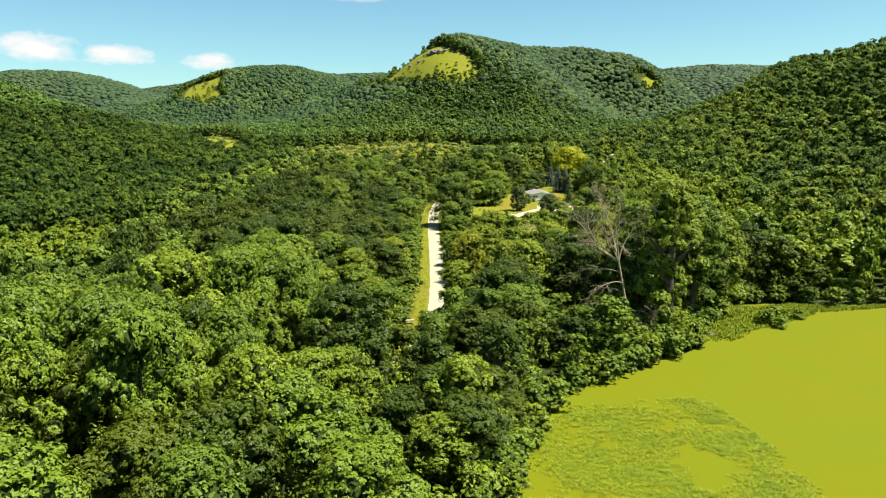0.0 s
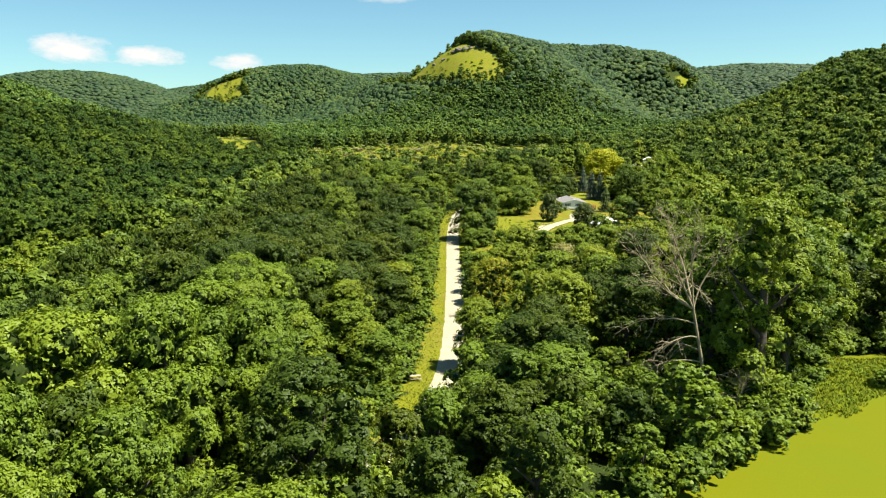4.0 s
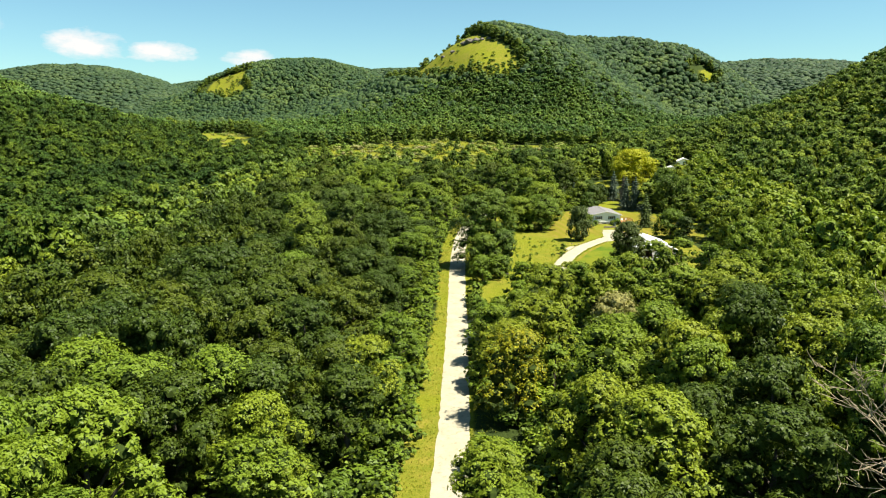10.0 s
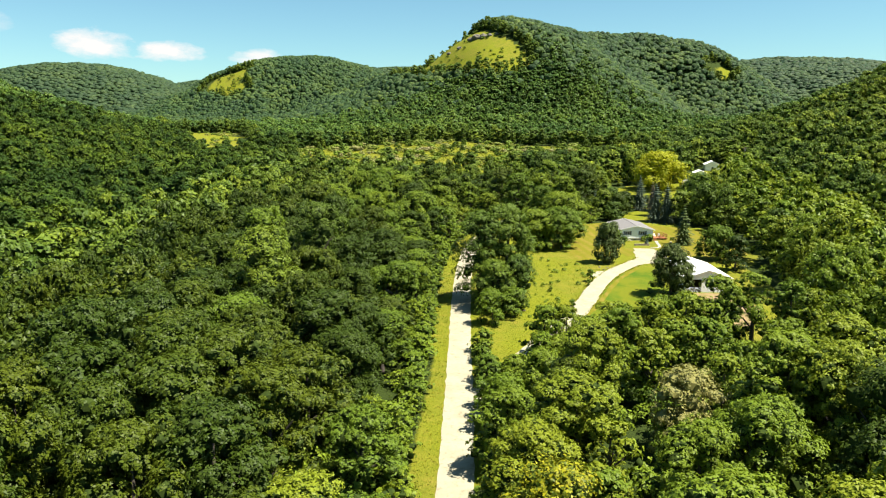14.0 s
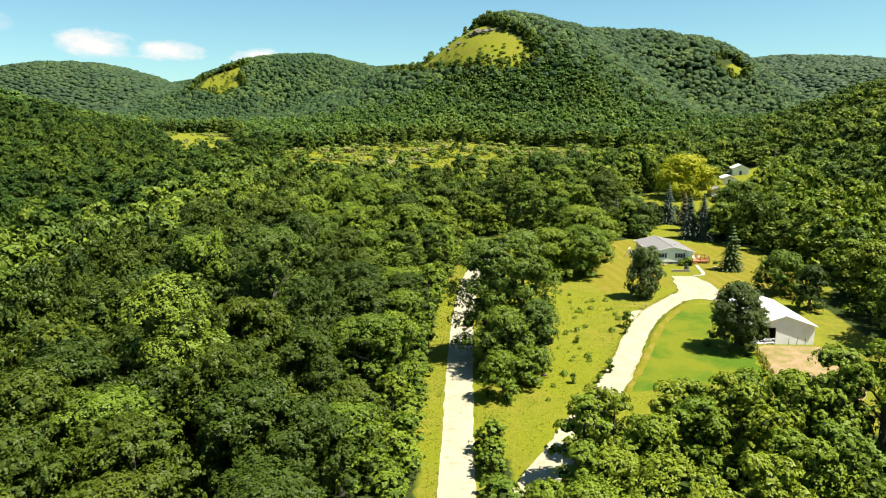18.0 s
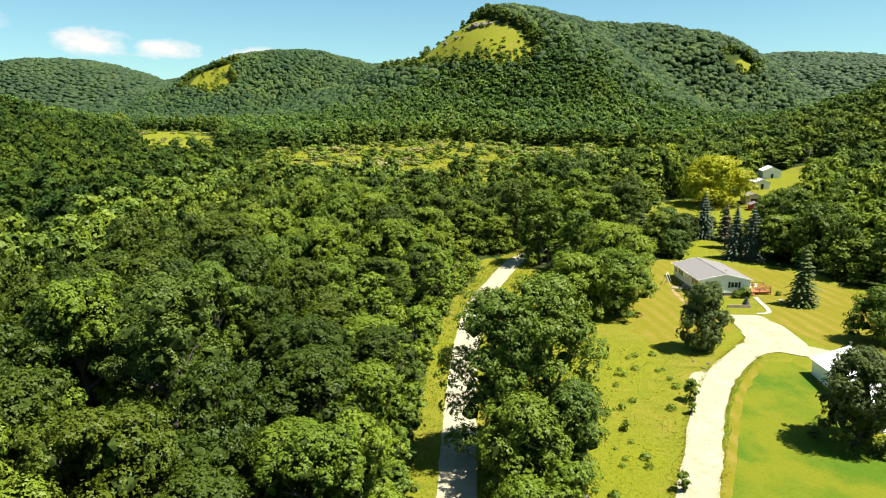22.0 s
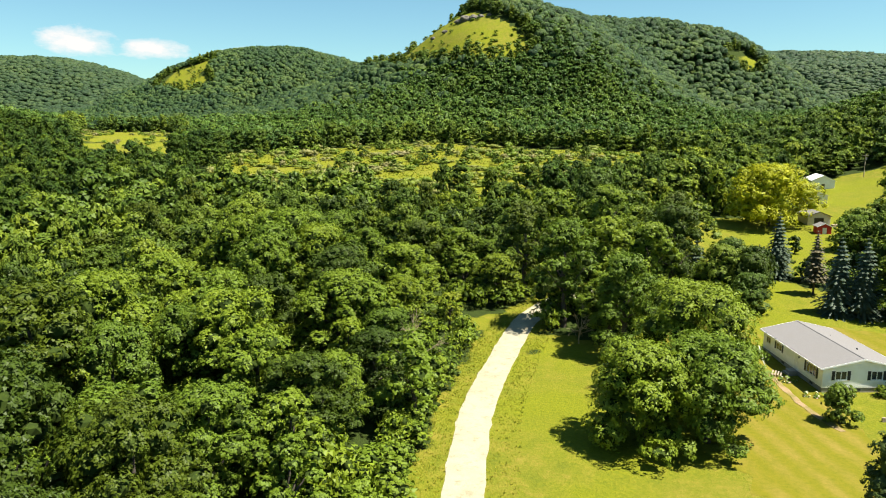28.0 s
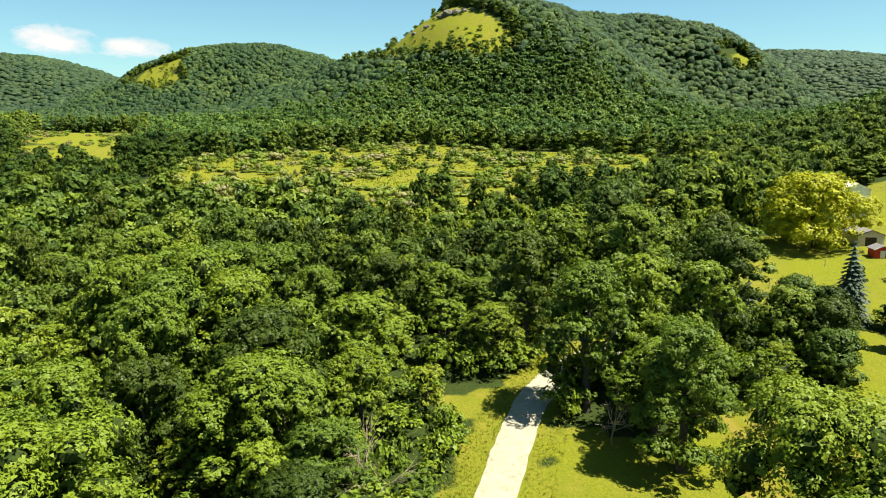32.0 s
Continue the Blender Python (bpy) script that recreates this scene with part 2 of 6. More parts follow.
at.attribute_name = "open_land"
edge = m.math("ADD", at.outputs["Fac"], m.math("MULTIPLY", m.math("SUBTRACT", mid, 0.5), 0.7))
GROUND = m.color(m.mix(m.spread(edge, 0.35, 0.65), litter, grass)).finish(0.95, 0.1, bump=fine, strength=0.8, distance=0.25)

m = Mat("mown_lawn")
big, fine = m.noise(0.12, 4.0), m.noise(3.5, 6.0, 0.7)
LAWN = m.color(m.mix(m.spread(big, 0.42, 0.58), m.ramp(fine, (0.3, (0.040, 0.085, 0.005)), (0.7, (0.068, 0.116, 0.006))), m.ramp(fine, (0.3, (0.094, 0.116, 0.006)), (0.7, (0.132, 0.136, 0.009))))).finish(0.95, 0.1, bump=fine, strength=0.6, distance=0.08)

m = Mat("mown_hay_stripes")
sep = m.node("ShaderNodeSeparateXYZ")
m.link(m.place(), sep.inputs[0])
fine = m.noise(2.2, 6.0, 0.7)
wob = m.math("MULTIPLY_ADD", m.noise(0.10, 3.0), 8.0, m.math("ADD", m.math("MULTIPLY", sep.outputs["X"], 2.5), m.math("MULTIPLY", sep.outputs["Y"], 0.35)))
stripe = m.spread(m.math("SINE", m.math("MULTIPLY", wob, 0.9)), -0.8, 0.9)
HAY = m.color(m.mix(m.math("MULTIPLY", stripe, m.spread(m.noise(0.16, 3.0), 0.35, 0.65, 0.1, 0.6)), m.ramp(fine, (0.3, (0.106, 0.110, 0.006)), (0.7, (0.153, 0.132, 0.010))), m.ramp(fine, (0.3, (0.176, 0.132, 0.024)), (0.7, (0.229, 0.163, 0.043))))).finish(0.95, 0.1, bump=fine, strength=0.6, distance=0.08)

m = Mat("pale_gravel")
fine, big, ruts = m.noise(9.0, 6.0, 0.75), m.noise(0.35, 4.0), m.noise(1.3, 5.0, 0.7)
c = m.mix(m.spread(big, 0.4, 0.7, 0.0, 0.5), m.ramp(fine, (0.3, (0.285, 0.258, 0.175)), (0.7, (0.367, 0.336, 0.235))), (0.226, 0.193, 0.123))
GRAVEL = m.color(m.mix(m.spread(ruts, 0.52, 0.72, 0.0, 0.75), c, (0.176, 0.152, 0.086))).finish(0.95, 0.15, bump=fine, strength=0.5, distance=0.04)

m = Mat("bare_earth_yard")
fine, big = m.noise(3.0, 6.0, 0.7), m.noise(0.5, 4.0)
EARTH = m.color(m.mix(m.spread(big, 0.4, 0.65), m.ramp(fine, (0.3, (0.216, 0.144, 0.078)), (0.7, (0.300, 0.211, 0.122))), (0.155, 0.134, 0.039))).finish(0.95, 0.1, bump=fine, strength=0.6, distance=0.06)

m = Mat("duckweed_on_water")
fine, big, mid = m.noise(5.0, 6.0, 0.7), m.noise(0.06, 4.0), m.noise(0.5, 5.0, 0.65)
c = m.mix(m.spread(big, 0.35, 0.65), m.ramp(fine, (0.3, (0.096, 0.109, 0.002)), (0.7, (0.121, 0.123, 0.003))), m.ramp(fine, (0.3, (0.089, 0.112, 0.003)), (0.7, (0.110, 0.123, 0.004))))
DUCKWEED = m.color(m.mix(m.spread(mid, 0.62, 0.8, 0.0, 0.5), c, (0.136, 0.106, 0.007))).finish(0.85, 0.06, bump=fine, strength=0.25, distance=0.02)

m = Mat("marsh_grass")
leaf = m.node("ShaderNodeNewGeometry").outputs["Random Per Island"]
MARSH = m.color(m.ramp(m.math("MULTIPLY_ADD", m.noise(0.25, 3.0), 0.8, m.math("MULTIPLY", leaf, 0.4)), (0.3, (0.071, 0.124, 0.005)), (0.5, (0.123, 0.172, 0.005)), (0.8, (0.165, 0.189, 0.006)))).finish(0.7, 0.15)

# ---- the lie of the land ----
# hills: centre x, y, height, half widths along and across, turn in degrees
HILLS = [(60.7, 965.4, 98.4, 120.9, 161.7, -8.3), (238.3, 1131.2, 115.0, 157.1, 131.1, -10.5), (-92.1, 1093.6, 64.6, 153.4, 205.6, 7.3),
         (-350.1, 1461.6, 126.5, 259.1, 189.1, -5.0), (-1171.0, 2074.5, 169.6, 435.4, 296.9, -9.6), (853.2, 1920.2, 128.2, 473.9, 296.9, -8.6),
         (299.1, 436.3, 66.3, 119.1, 270.0, -4.7), (-347.7, 413.4, 52.4, 112.9, 259.0, 2.7), (-306.9, 2525.0, 188.4, 1494.7, 307.8, -12.6)]


def smooth(a, b, x):
    s = np.clip((x - a) / (b - a), 0, 1)
    return s * s * (3 - 2 * s)


def land(x, y):
    """Height of the ground."""
    x, y = np.asarray(x, float), np.asarray(y, float)
    z = 3.5 * smooth(220, 310, y) + 0.055 * np.clip(y - 330, 0, 450)
    for cx, cy, a, su, sv, turn in HILLS:
        c, s = math.cos(radians(turn)), math.sin(radians(turn))
        u, w = ((x - cx) * c + (y - cy) * s) / su, (-(x - cx) * s + (y - cy) * c) / sv
        z = z + a * np.exp(-(u * u + w * w) ** 1.3)
    # gullies and shoulders on the hillsides
    folds = np.sin(x * 0.041 + 1.7 * np.sin(y * 0.017)) * np.sin(y * 0.029 + 1.1 * np.sin(x * 0.023 + 2)) + 0.5 * np.sin(x * 0.083 + y * 0.031)
    return z + 3.2 * folds * smooth(22, 60, z) * (1 - 0.6 * smooth(95, 140, z))


def at(x, y, up=0.0):
    return Vector((x, y, float(land(x, y)) + up))


def inside(poly, x, y):
    """Which of the points lie in the polygon."""
    x, y = np.asarray(x, float), np.asarray(y, float)
    hit = np.zeros(x.shape, bool)
    for (x0, y0), (x1, y1) in zip(poly, poly[1:] + poly[:1]):
        cross = (y0 > y) != (y1 > y)
        hit ^= cross & (x < (x1 - x0) * (y - y0) / ((y1 - y0) or 1e-9) + x0)
    return hit


def along(line, x, y):
    """Distance to a line of points, and the side (plus: right of it)."""
    x, y = np.asarray(x, float), np.asarray(y, float)
    best, side = np.full(x.shape, 1e9), np.zeros(x.shape)
    for (x0, y0), (x1, y1) in zip(line, line[1:]):
        dx, dy = x1 - x0, y1 - y0
        s = np.clip(((x - x0) * dx + (y - y0) * dy) / (dx * dx + dy * dy), 0, 1)
        d = np.hypot(x - x0 - s * dx, y - y0 - s * dy)
        near = d < best
        best = np.where(near, d, best)
        side = np.where(near, np.sign((x - x0) * dy - (y - y0) * dx), side)
    return best, side


ROAD = [(-19, 88), (-15, 93.5), (-8.0, 105), (-3.9, 117), (-2.2, 128), (-1.5, 140), (-1.4, 160), (-2.0, 190), (-2.7, 216), (-3.6, 245), (-4.0, 268), (-3.9, 284), (-3.4, 297), (-2.4, 311), (-0.6, 322), (1.4, 331), (3.6, 340), (7.0, 350), (13.5, 360), (25, 368)]
DRIVE = [(-1.6, 200), (1.5, 210), (6.5, 222), (13.0, 236.4), (16.9, 244.7), (21.5, 256), (26.0, 269), (30.6, 278.5), (36.4, 287), (42.0, 294), (43.4, 306.5)]
BARN_DRIVE = [(37.5, 288.5), (41.5, 290.3), (45.5, 289.0), (49.0, 286.5)]
YARD = [(-1.0, 229), (6, 220), (10.5, 225), (16, 231.5), (24, 233), (31, 233), (38, 233), (44, 232), (57, 236), (63, 262), (64, 284), (73, 300), (75, 318), (69, 340), (63, 347), (64, 362), (56, 373), (47, 366), (45, 352), (35, 348), (26, 344), (20, 338), (12, 336), (4, 326), (0, 310), (-1.5, 290), (-1.5, 250)]
POND = [(-6, 30), (5, 62), (11.5, 81.5), (17.4, 94.6), (28.8, 102.7), (42, 112.5), (47.5, 122), (57, 142), (72, 143), (84, 140), (112, 144), (150, 150), (170, 60), (150, 10), (20, 10)]
FAR_MEADOW = [(-130, 612), (-118, 520), (-94, 462), (-58, 440), (-25, 440), (0, 450), (50, 478), (92, 530), (100, 625), (16, 655), (-26, 690), (-68, 672)]
WEST_FIELD = [(-317, 805), (-286, 740), (-232, 640), (-187, 560), (-160, 522), (-118, 520), (-145, 565), (-174, 640), (-218, 740), (-247, 805)]
EAST_FIELD = [(66, 372), (56, 380), (47, 384), (41, 392), (48, 410), (60, 432), (68, 438), (90, 440), (106, 470), (120, 492), (150, 500), (142, 470), (106, 430), (90, 398), (78, 376)]
KNOLL = [(-112, 990), (-84, 938), (-48, 908), (-18, 860), (10, 843), (40, 841), (46, 856), (30, 892), (12, 918), (-4, 960), (-24, 1010), (-60, 1030)]
WEST_KNOLL = [(-428, 1398), (-484, 1412), (-496, 1386), (-502, 1352), (-478, 1332), (-452, 1312), (-418, 1306), (-398, 1308), (-408, 1326), (-424, 1344), (-418, 1372)]
GLADES = [(-0.5, 346, 4.2), (10, 337, 5.0), (6, 329, 5.0), (-86, 486, 11), (-66, 508, 9), (141, 452, 9), (293, 1042, 14), (-9, 117, 4.0), (-8, 128, 3.6), (-16, 96, 3.5)]
OPEN = [YARD, POND, FAR_MEADOW, WEST_FIELD, EAST_FIELD, KNOLL, WEST_KNOLL]


def open_land(x, y):
    o = np.zeros(np.shape(x), bool)
    for p in OPEN:
        o |= inside(p, x, y)
    for cx, cy, r in GLADES:
        o |= np.hypot(x - cx, y - cy) < r
    d, side = along(ROAD, x, y)
    o |= (d < np.where(np.asarray(y) < 96, 1.2, np.where(side < 0, 5.0, 2.9)))
    d, side = along(DRIVE, x, y)
    o |= d < 2.6
    return o


def mesh_of(name, verts, faces, materials, attributes=(), flat=True, pick=None):
    """A mesh from arrays of corners and triangles (or quads)."""
    me = bpy.data.meshes.new(name)
    verts, faces = np.asarray(verts, np.float32), np.asarray(faces, np.int32)
    k = faces.shape[1]
    me.vertices.add(len(verts))
    me.vertices.foreach_set("co", verts.ravel())
    me.loops.add(faces.size)
    me.loops.foreach_set("vertex_index", faces.ravel())
    me.polygons.add(len(faces))
    me.polygons.foreach_set("loop_start", np.arange(0, faces.size, k, dtype=np.int32))
    me.polygons.foreach_set("use_smooth", np.full(len(faces), not flat))
    for mat in materials if isinstance(materials, (list, tuple)) else [materials]:
        me.materials.append(mat)
    if pick is not None:
        me.polygons.foreach_set("material_index", np.asarray(pick, np.int32))
    for key, values in attributes:
        me.attributes.new(key, "FLOAT", "POINT").data.foreach_set("value", np.asarray(values, np.float32))
    me.update(calc_edges=True)
    me.validate()
    return me


def grid_sheet(xs, ys, up=0.0):
    gx, gy = np.meshgrid(xs, ys)
    v = np.stack([gx, gy, land(gx, gy) + up], -1).reshape(-1, 3)
    n = len(xs)
    i = (np.arange(len(ys) - 1)[:, None] * n + np.arange(n - 1)).ravel()
    return v, np.stack([i, i + 1, i + n + 1, i + n], 1)


def graded(stops):
    """Places along an axis: from stop to stop at the given step."""
    out = []
    for (a, step), (b, _) in zip(stops, stops[1:]):
        out += list(np.arange(a, b - step * 0.5, step))
    return np.array(out + [stops[-1][0]])


gx = graded([(-4500, 250), (-1500, 60), (-600, 20), (-150, 5), (-60, 2), (84, 5), (160, 20), (600, 60), (1500, 250), (4500, 1)])
gy = graded([(-1500, 250), (-250, 40), (-50, 8), (30, 2), (384, 5), (520, 12), (1100, 25), (1600, 60), (2800, 250), (4600, 1)])
v, f = grid_sheet(gx, gy)
pond_in = inside(POND, v[:, 0], v[:, 1])
v[:, 2] -= np.where(pond_in, 0.35, 0)
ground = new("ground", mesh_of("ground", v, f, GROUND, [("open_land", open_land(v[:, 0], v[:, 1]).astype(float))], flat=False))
tagged(ground, "rough green meadow and shaded forest floor in a wooded valley", "ground", kind="structure")


def strip(name, line, half, up, mat, label, category, step=1.5, ragged=0.25, crown=0.04):
    """A lane laid on the land along a line of points, with uneven edges."""
    pts = [Vector(p).to_3d() for p in line]
    dense = []
    for i in range(len(pts) - 1):
        p0, p1, p2, p3 = pts[max(i - 1, 0)], pts[i], pts[i + 1], pts[min(i + 2, len(pts) - 1)]
        n = max(2, int((p2 - p1).length / step))
        for k in range(n):
            s = k / n
            dense.append(0.5 * ((2 * p1) + (p2 - p0) * s + (2 * p0 - 5 * p1 + 4 * p2 - p3) * s * s + (3 * p1 - p0 - 3 * p2 + p3) * s ** 3))
    dense.append(pts[-1])
    vs, fs = [], []
    for i, p in enumerate(dense):
        d = (dense[min(i + 1, len(dense) - 1)] - dense[max(i - 1, 0)]).normalized()
        r = Vector((d.y, -d.x, 0))
        for k, s in enumerate((-1, -0.5, 0, 0.5, 1)):
            w = half + (ragged * noise.noise(Vector((p.x * 0.5 + 9 * s, p.y * 0.5, 0))) if abs(s) == 1 else 0)
            q = p + r * (w * s)
            vs.append((q.x, q.y, float(land(q.x, q.y)) + up + crown * (1 - s * s)))
            if i and k:
                j = i * 5 + k
                fs.append((j - 6, j - 5, j, j - 1))
    ob = new(name, mesh_of(name, vs, [f[::-1] for f in fs], mat, flat=False))
    return tagged(ob, label, category, kind="structure")


def patch(name, poly, up, mat, label, category, cell=1.0, ragged=0.6, hole=None):
    """A sheet on the land that fills a polygon, with an uneven edge."""
    px, py = [p[0] for p in poly], [p[1] for p in poly]
    xs, ys = np.arange(min(px) - cell, max(px) + 2 * cell, cell), np.arange(min(py) - cell, max(py) + 2 * cell, cell)
    v, f = grid_sheet(xs, ys, up)
    c = v[f].mean(1)
    jig = np.array([[noise.noise(Vector((a * 0.4, b * 0.4, 3))), noise.noise(Vector((a * 0.4, b * 0.4, 8)))] for a, b, _ in c]) * ragged
    keep = inside(poly, c[:, 0] + jig[:, 0], c[:, 1] + jig[:, 1])
    if hole is not None:
        keep &= ~hole(c[:, 0], c[:, 1])
    f = f[keep]
    used, back = np.unique(f, return_inverse=True)
    v, f = v[used], back.reshape(-1, 4)
    # round off the stepped edge
    sides = np.concatenate([f[:, [0, 1]], f[:, [1, 2]], f[:, [2, 3]], f[:, [3, 0]]])
    sides.sort(axis=1)
    sides, times = np.unique(sides, axis=0, return_counts=True)
    rim = sides[times == 1]
    for _ in range(3):
        total, n = np.zeros((len(v), 2)), np.zeros(len(v))
        for a, b in ((0, 1), (1, 0)):
            np.add.at(total, rim[:, a], v[rim[:, b], :2])
            np.add.at(n, rim[:, a], 1)
        on = n > 0
        v[on, :2] = 0.5 * v[on, :2] + 0.5 * total[on] / n[on, None]
    v[:, 2] = land(v[:, 0], v[:, 1]) + up
    ob = new(name, mesh_of(name, v, f, mat, flat=False))
    return tagged(ob, label, category, kind="structure")


strip("road", ROAD, 1.95, 0.05, GRAVEL, "pale gravel lane through the woods with worn wheel tracks", "road")
strip("driveway", DRIVE, 1.95, 0.07, GRAVEL, "pale gravel driveway climbing to a white house", "driveway", ragged=0.4)
strip("barn_driveway", BARN_DRIVE, 2.3, 0.09, GRAVEL, "pale gravel branch of the driveway behind the barn", "driveway", ragged=0.5)
strip("lawn_track", [(16.6, 238.5), (19.6, 245.0), (24.2, 255.6), (28.8, 267.6), (33.2, 276.6), (37.6, 283.6)], 0.55, 0.03, HAY, "pale worn grass strip along the gravel driveway", "grass", ragged=0.5, crown=0.0)
patch("gravel_pad", [(38.5, 291), (47.5, 290.5), (47.5, 299), (46.0, 306.5), (41.0, 306.5), (40, 298)], 0.085, GRAVEL, "pale gravel turning place before the house", "driveway", 0.5, 0.5)
patch("gravel_spur", [(25.0, 275.5), (30, 275), (31.5, 280), (27, 280)], 0.045, GRAVEL, "thin gravel spilled into the meadow", "gravel", 0.5, 1.0)
LAWN_POLY = [(17.5, 243), (23.5, 256), (28.2, 268.5), (32.5, 277.5), (37.5, 284), (43, 284.5), (42.6, 263.5), (40, 251), (38, 247), (30, 248)]
patch("lawn", LAWN_POLY, 0.014, LAWN, "closely mown dark green lawn beside the gravel driveway", "lawn", 0.6, 0.8)
HAY_POLY = [(24, 291), (33, 293), (40, 299), (39, 338), (44, 352), (35, 347), (26, 343), (22, 320)]
patch("hay_field", HAY_POLY, 0.012, HAY, "mown yellow-green grass in pale stripes beside the house", "mown grass", 0.6, 3.5)
patch("side_lawn", [(49.5, 290.5), (60, 288), (70, 300), (72, 318), (66, 340), (52, 346), (51, 325), (50, 312), (47.8, 306), (48.2, 298)], 0.012, HAY, "mown yellow-green lawn with pale stripes behind the driveway", "lawn", 0.7, 2.0)
patch("dirt_yard", [(43.4, 263), (53.4, 263), (55, 252), (50, 243), (42, 239), (40.5, 246), (41.5, 254)], 0.035, EARTH, "bare tan earth yard before the barn", "yard")
patch("pond", POND, 0.0, DUCKWEED, "still pond wholly covered with yellow-green duckweed", "pond", 2.0, 0.8)

# ---- trees ----
_b = bmesh.new()
bmesh.ops.create_icosphere(_b, subdivisions=1, radius=1)
ICO_V = np.array([v.co[:] for v in _b.verts])
ICO_F = np.array([[v.index for v in f.verts] for f in _b.faces])
_b.free()


OCT_V = np.array([(1, 0, 0), (0, 1, 0), (-1, 0, 0), (0, -1, 0), (0, 0, 1), (0, 0, -1)], float)
OCT_F = np.array([(0, 1, 4), (1, 2, 4), (2, 3, 4), (3, 0, 4), (1, 0, 5), (2, 1, 5), (3, 2, 5), (0, 3, 5)])


def leaves(rng, centre, radii, n, size, up=0.35, jitter=0.38, low=-0.4, bunch=12):
    """n leaves on the skin of a lump, bunched on its twigs where there are many; they face outwards like a thatch."""
    m = max(1, n // bunch) if n >= 60 else n
    d = rng.normal(size=(m, 3))
    d[:, 2] = np.abs(d[:, 2]) * np.where(rng.random(m) < 0.72, 1, -1)
    d /= np.linalg.norm(d, axis=1)[:, None]
    d = d[d[:, 2] > low]
    out = 0.72 + 0.30 * rng.random((len(d), 1))
    if m < n:
        k = rng.integers(len(d), size=n)
        twig, d = d[k], rng.normal(size=(n, 3)) * 0.75 + d[k] + np.array([0, 0, 0.25])
        d /= np.linalg.norm(d, axis=1)[:, None]
        wide = (np.mean(radii) * rng.uniform(0.20, 0.42, (m, 1)))[k]
        p = centre + twig * radii * out[k] + d * wide * rng.uniform(0.6, 1.1, (n, 1))
        nrm = d * 0.8 + twig * 0.7
    else:
        p = centre + d * radii * (out + 0.15) + rng.normal(size=d.shape) * radii * 0.07
        nrm = d
    n = len(p)
    nrm = nrm + np.array([0, 0, up]) + rng.normal(size=(n, 3)) * jitter
    nrm /= np.linalg.norm(nrm, axis=1)[:, None]
    a = np.cross(nrm, rng.normal(size=(n, 3)))
    a /= np.linalg.norm(a, axis=1)[:, None]
    b = np.cross(nrm, a)
    s = size * (0.65 + 0.7 * rng.random((n, 1)))
    w = s * rng.uniform(0.30, 0.48, (n, 1))
    v = np.stack([p + a * s * 0.62, p - a * s * 0.40 + b * w, p - a * s * 0.40 - b * w], 1).reshape(-1, 3)
    return v, np.arange(n * 3).reshape(-1, 3)


def gather(pieces):
    vs, fs, k = [], [], 0
    for v, f in pieces:
        vs.append(v)
        fs.append(f + k)
        k += len(v)
    return np.concatenate(vs), np.concatenate(fs)


def crown_shape(seed, lumps, n, size, width, height, foot=0.22, core=0.64, jitter=0.38, lump=(0.30, 0.46), squash=(0.62, 0.98), cheap=False, leafy=False, bunch=12, inner=9.0):
    """A crown in metres: many overlapping clumps of leaves round dark cores, fuller at the top."""
    rng = np.random.default_rng(seed)
    pieces, cents, rads = [], [], []
    for k in range(lumps):
        u = (k + 0.5) / lumps
        r = rng.uniform(*lump)
        z = foot + (1.0 - foot) * u ** 0.75
        s = (z - foot) / (1 - foot)
        reach = math.sqrt(max(0.05, 1 - abs((s - 0.28) / 0.74) ** 2.2))
        a = k * 2.39996 + rng.random() * 0.9
        rr = max(0.0, reach - r * 0.8) * rng.uniform(0.7, 1.18) * (0.3 if k % 5 == 0 else 1)
        z = min(1.0, max(foot, z + rng.normal() * 0.045))
        rz = r * width * rng.uniform(*squash)
        cents.append((math.cos(a) * rr * width, math.sin(a) * rr * width, min(z * height, height - rz)))
        rads.append((r * width, r * width, rz))
    cents, rads = np.array(cents), np.array(rads)
    area = (rads[:, 0] ** 2)
    hearts = 0
    # added solid cores that stand in for the shade inside the crown
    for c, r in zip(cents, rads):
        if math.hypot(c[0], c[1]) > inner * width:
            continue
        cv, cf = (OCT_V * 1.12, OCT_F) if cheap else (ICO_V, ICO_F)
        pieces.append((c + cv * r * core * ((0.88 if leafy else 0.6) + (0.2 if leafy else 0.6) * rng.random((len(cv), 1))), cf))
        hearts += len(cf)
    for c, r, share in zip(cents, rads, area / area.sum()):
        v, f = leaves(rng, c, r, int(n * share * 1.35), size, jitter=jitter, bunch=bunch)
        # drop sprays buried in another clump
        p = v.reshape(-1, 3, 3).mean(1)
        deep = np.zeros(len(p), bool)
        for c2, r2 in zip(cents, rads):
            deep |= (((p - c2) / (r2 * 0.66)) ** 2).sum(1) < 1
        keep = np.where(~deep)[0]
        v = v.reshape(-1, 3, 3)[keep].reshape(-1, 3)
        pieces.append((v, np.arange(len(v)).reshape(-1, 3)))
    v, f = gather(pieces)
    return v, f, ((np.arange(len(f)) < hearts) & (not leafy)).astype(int)


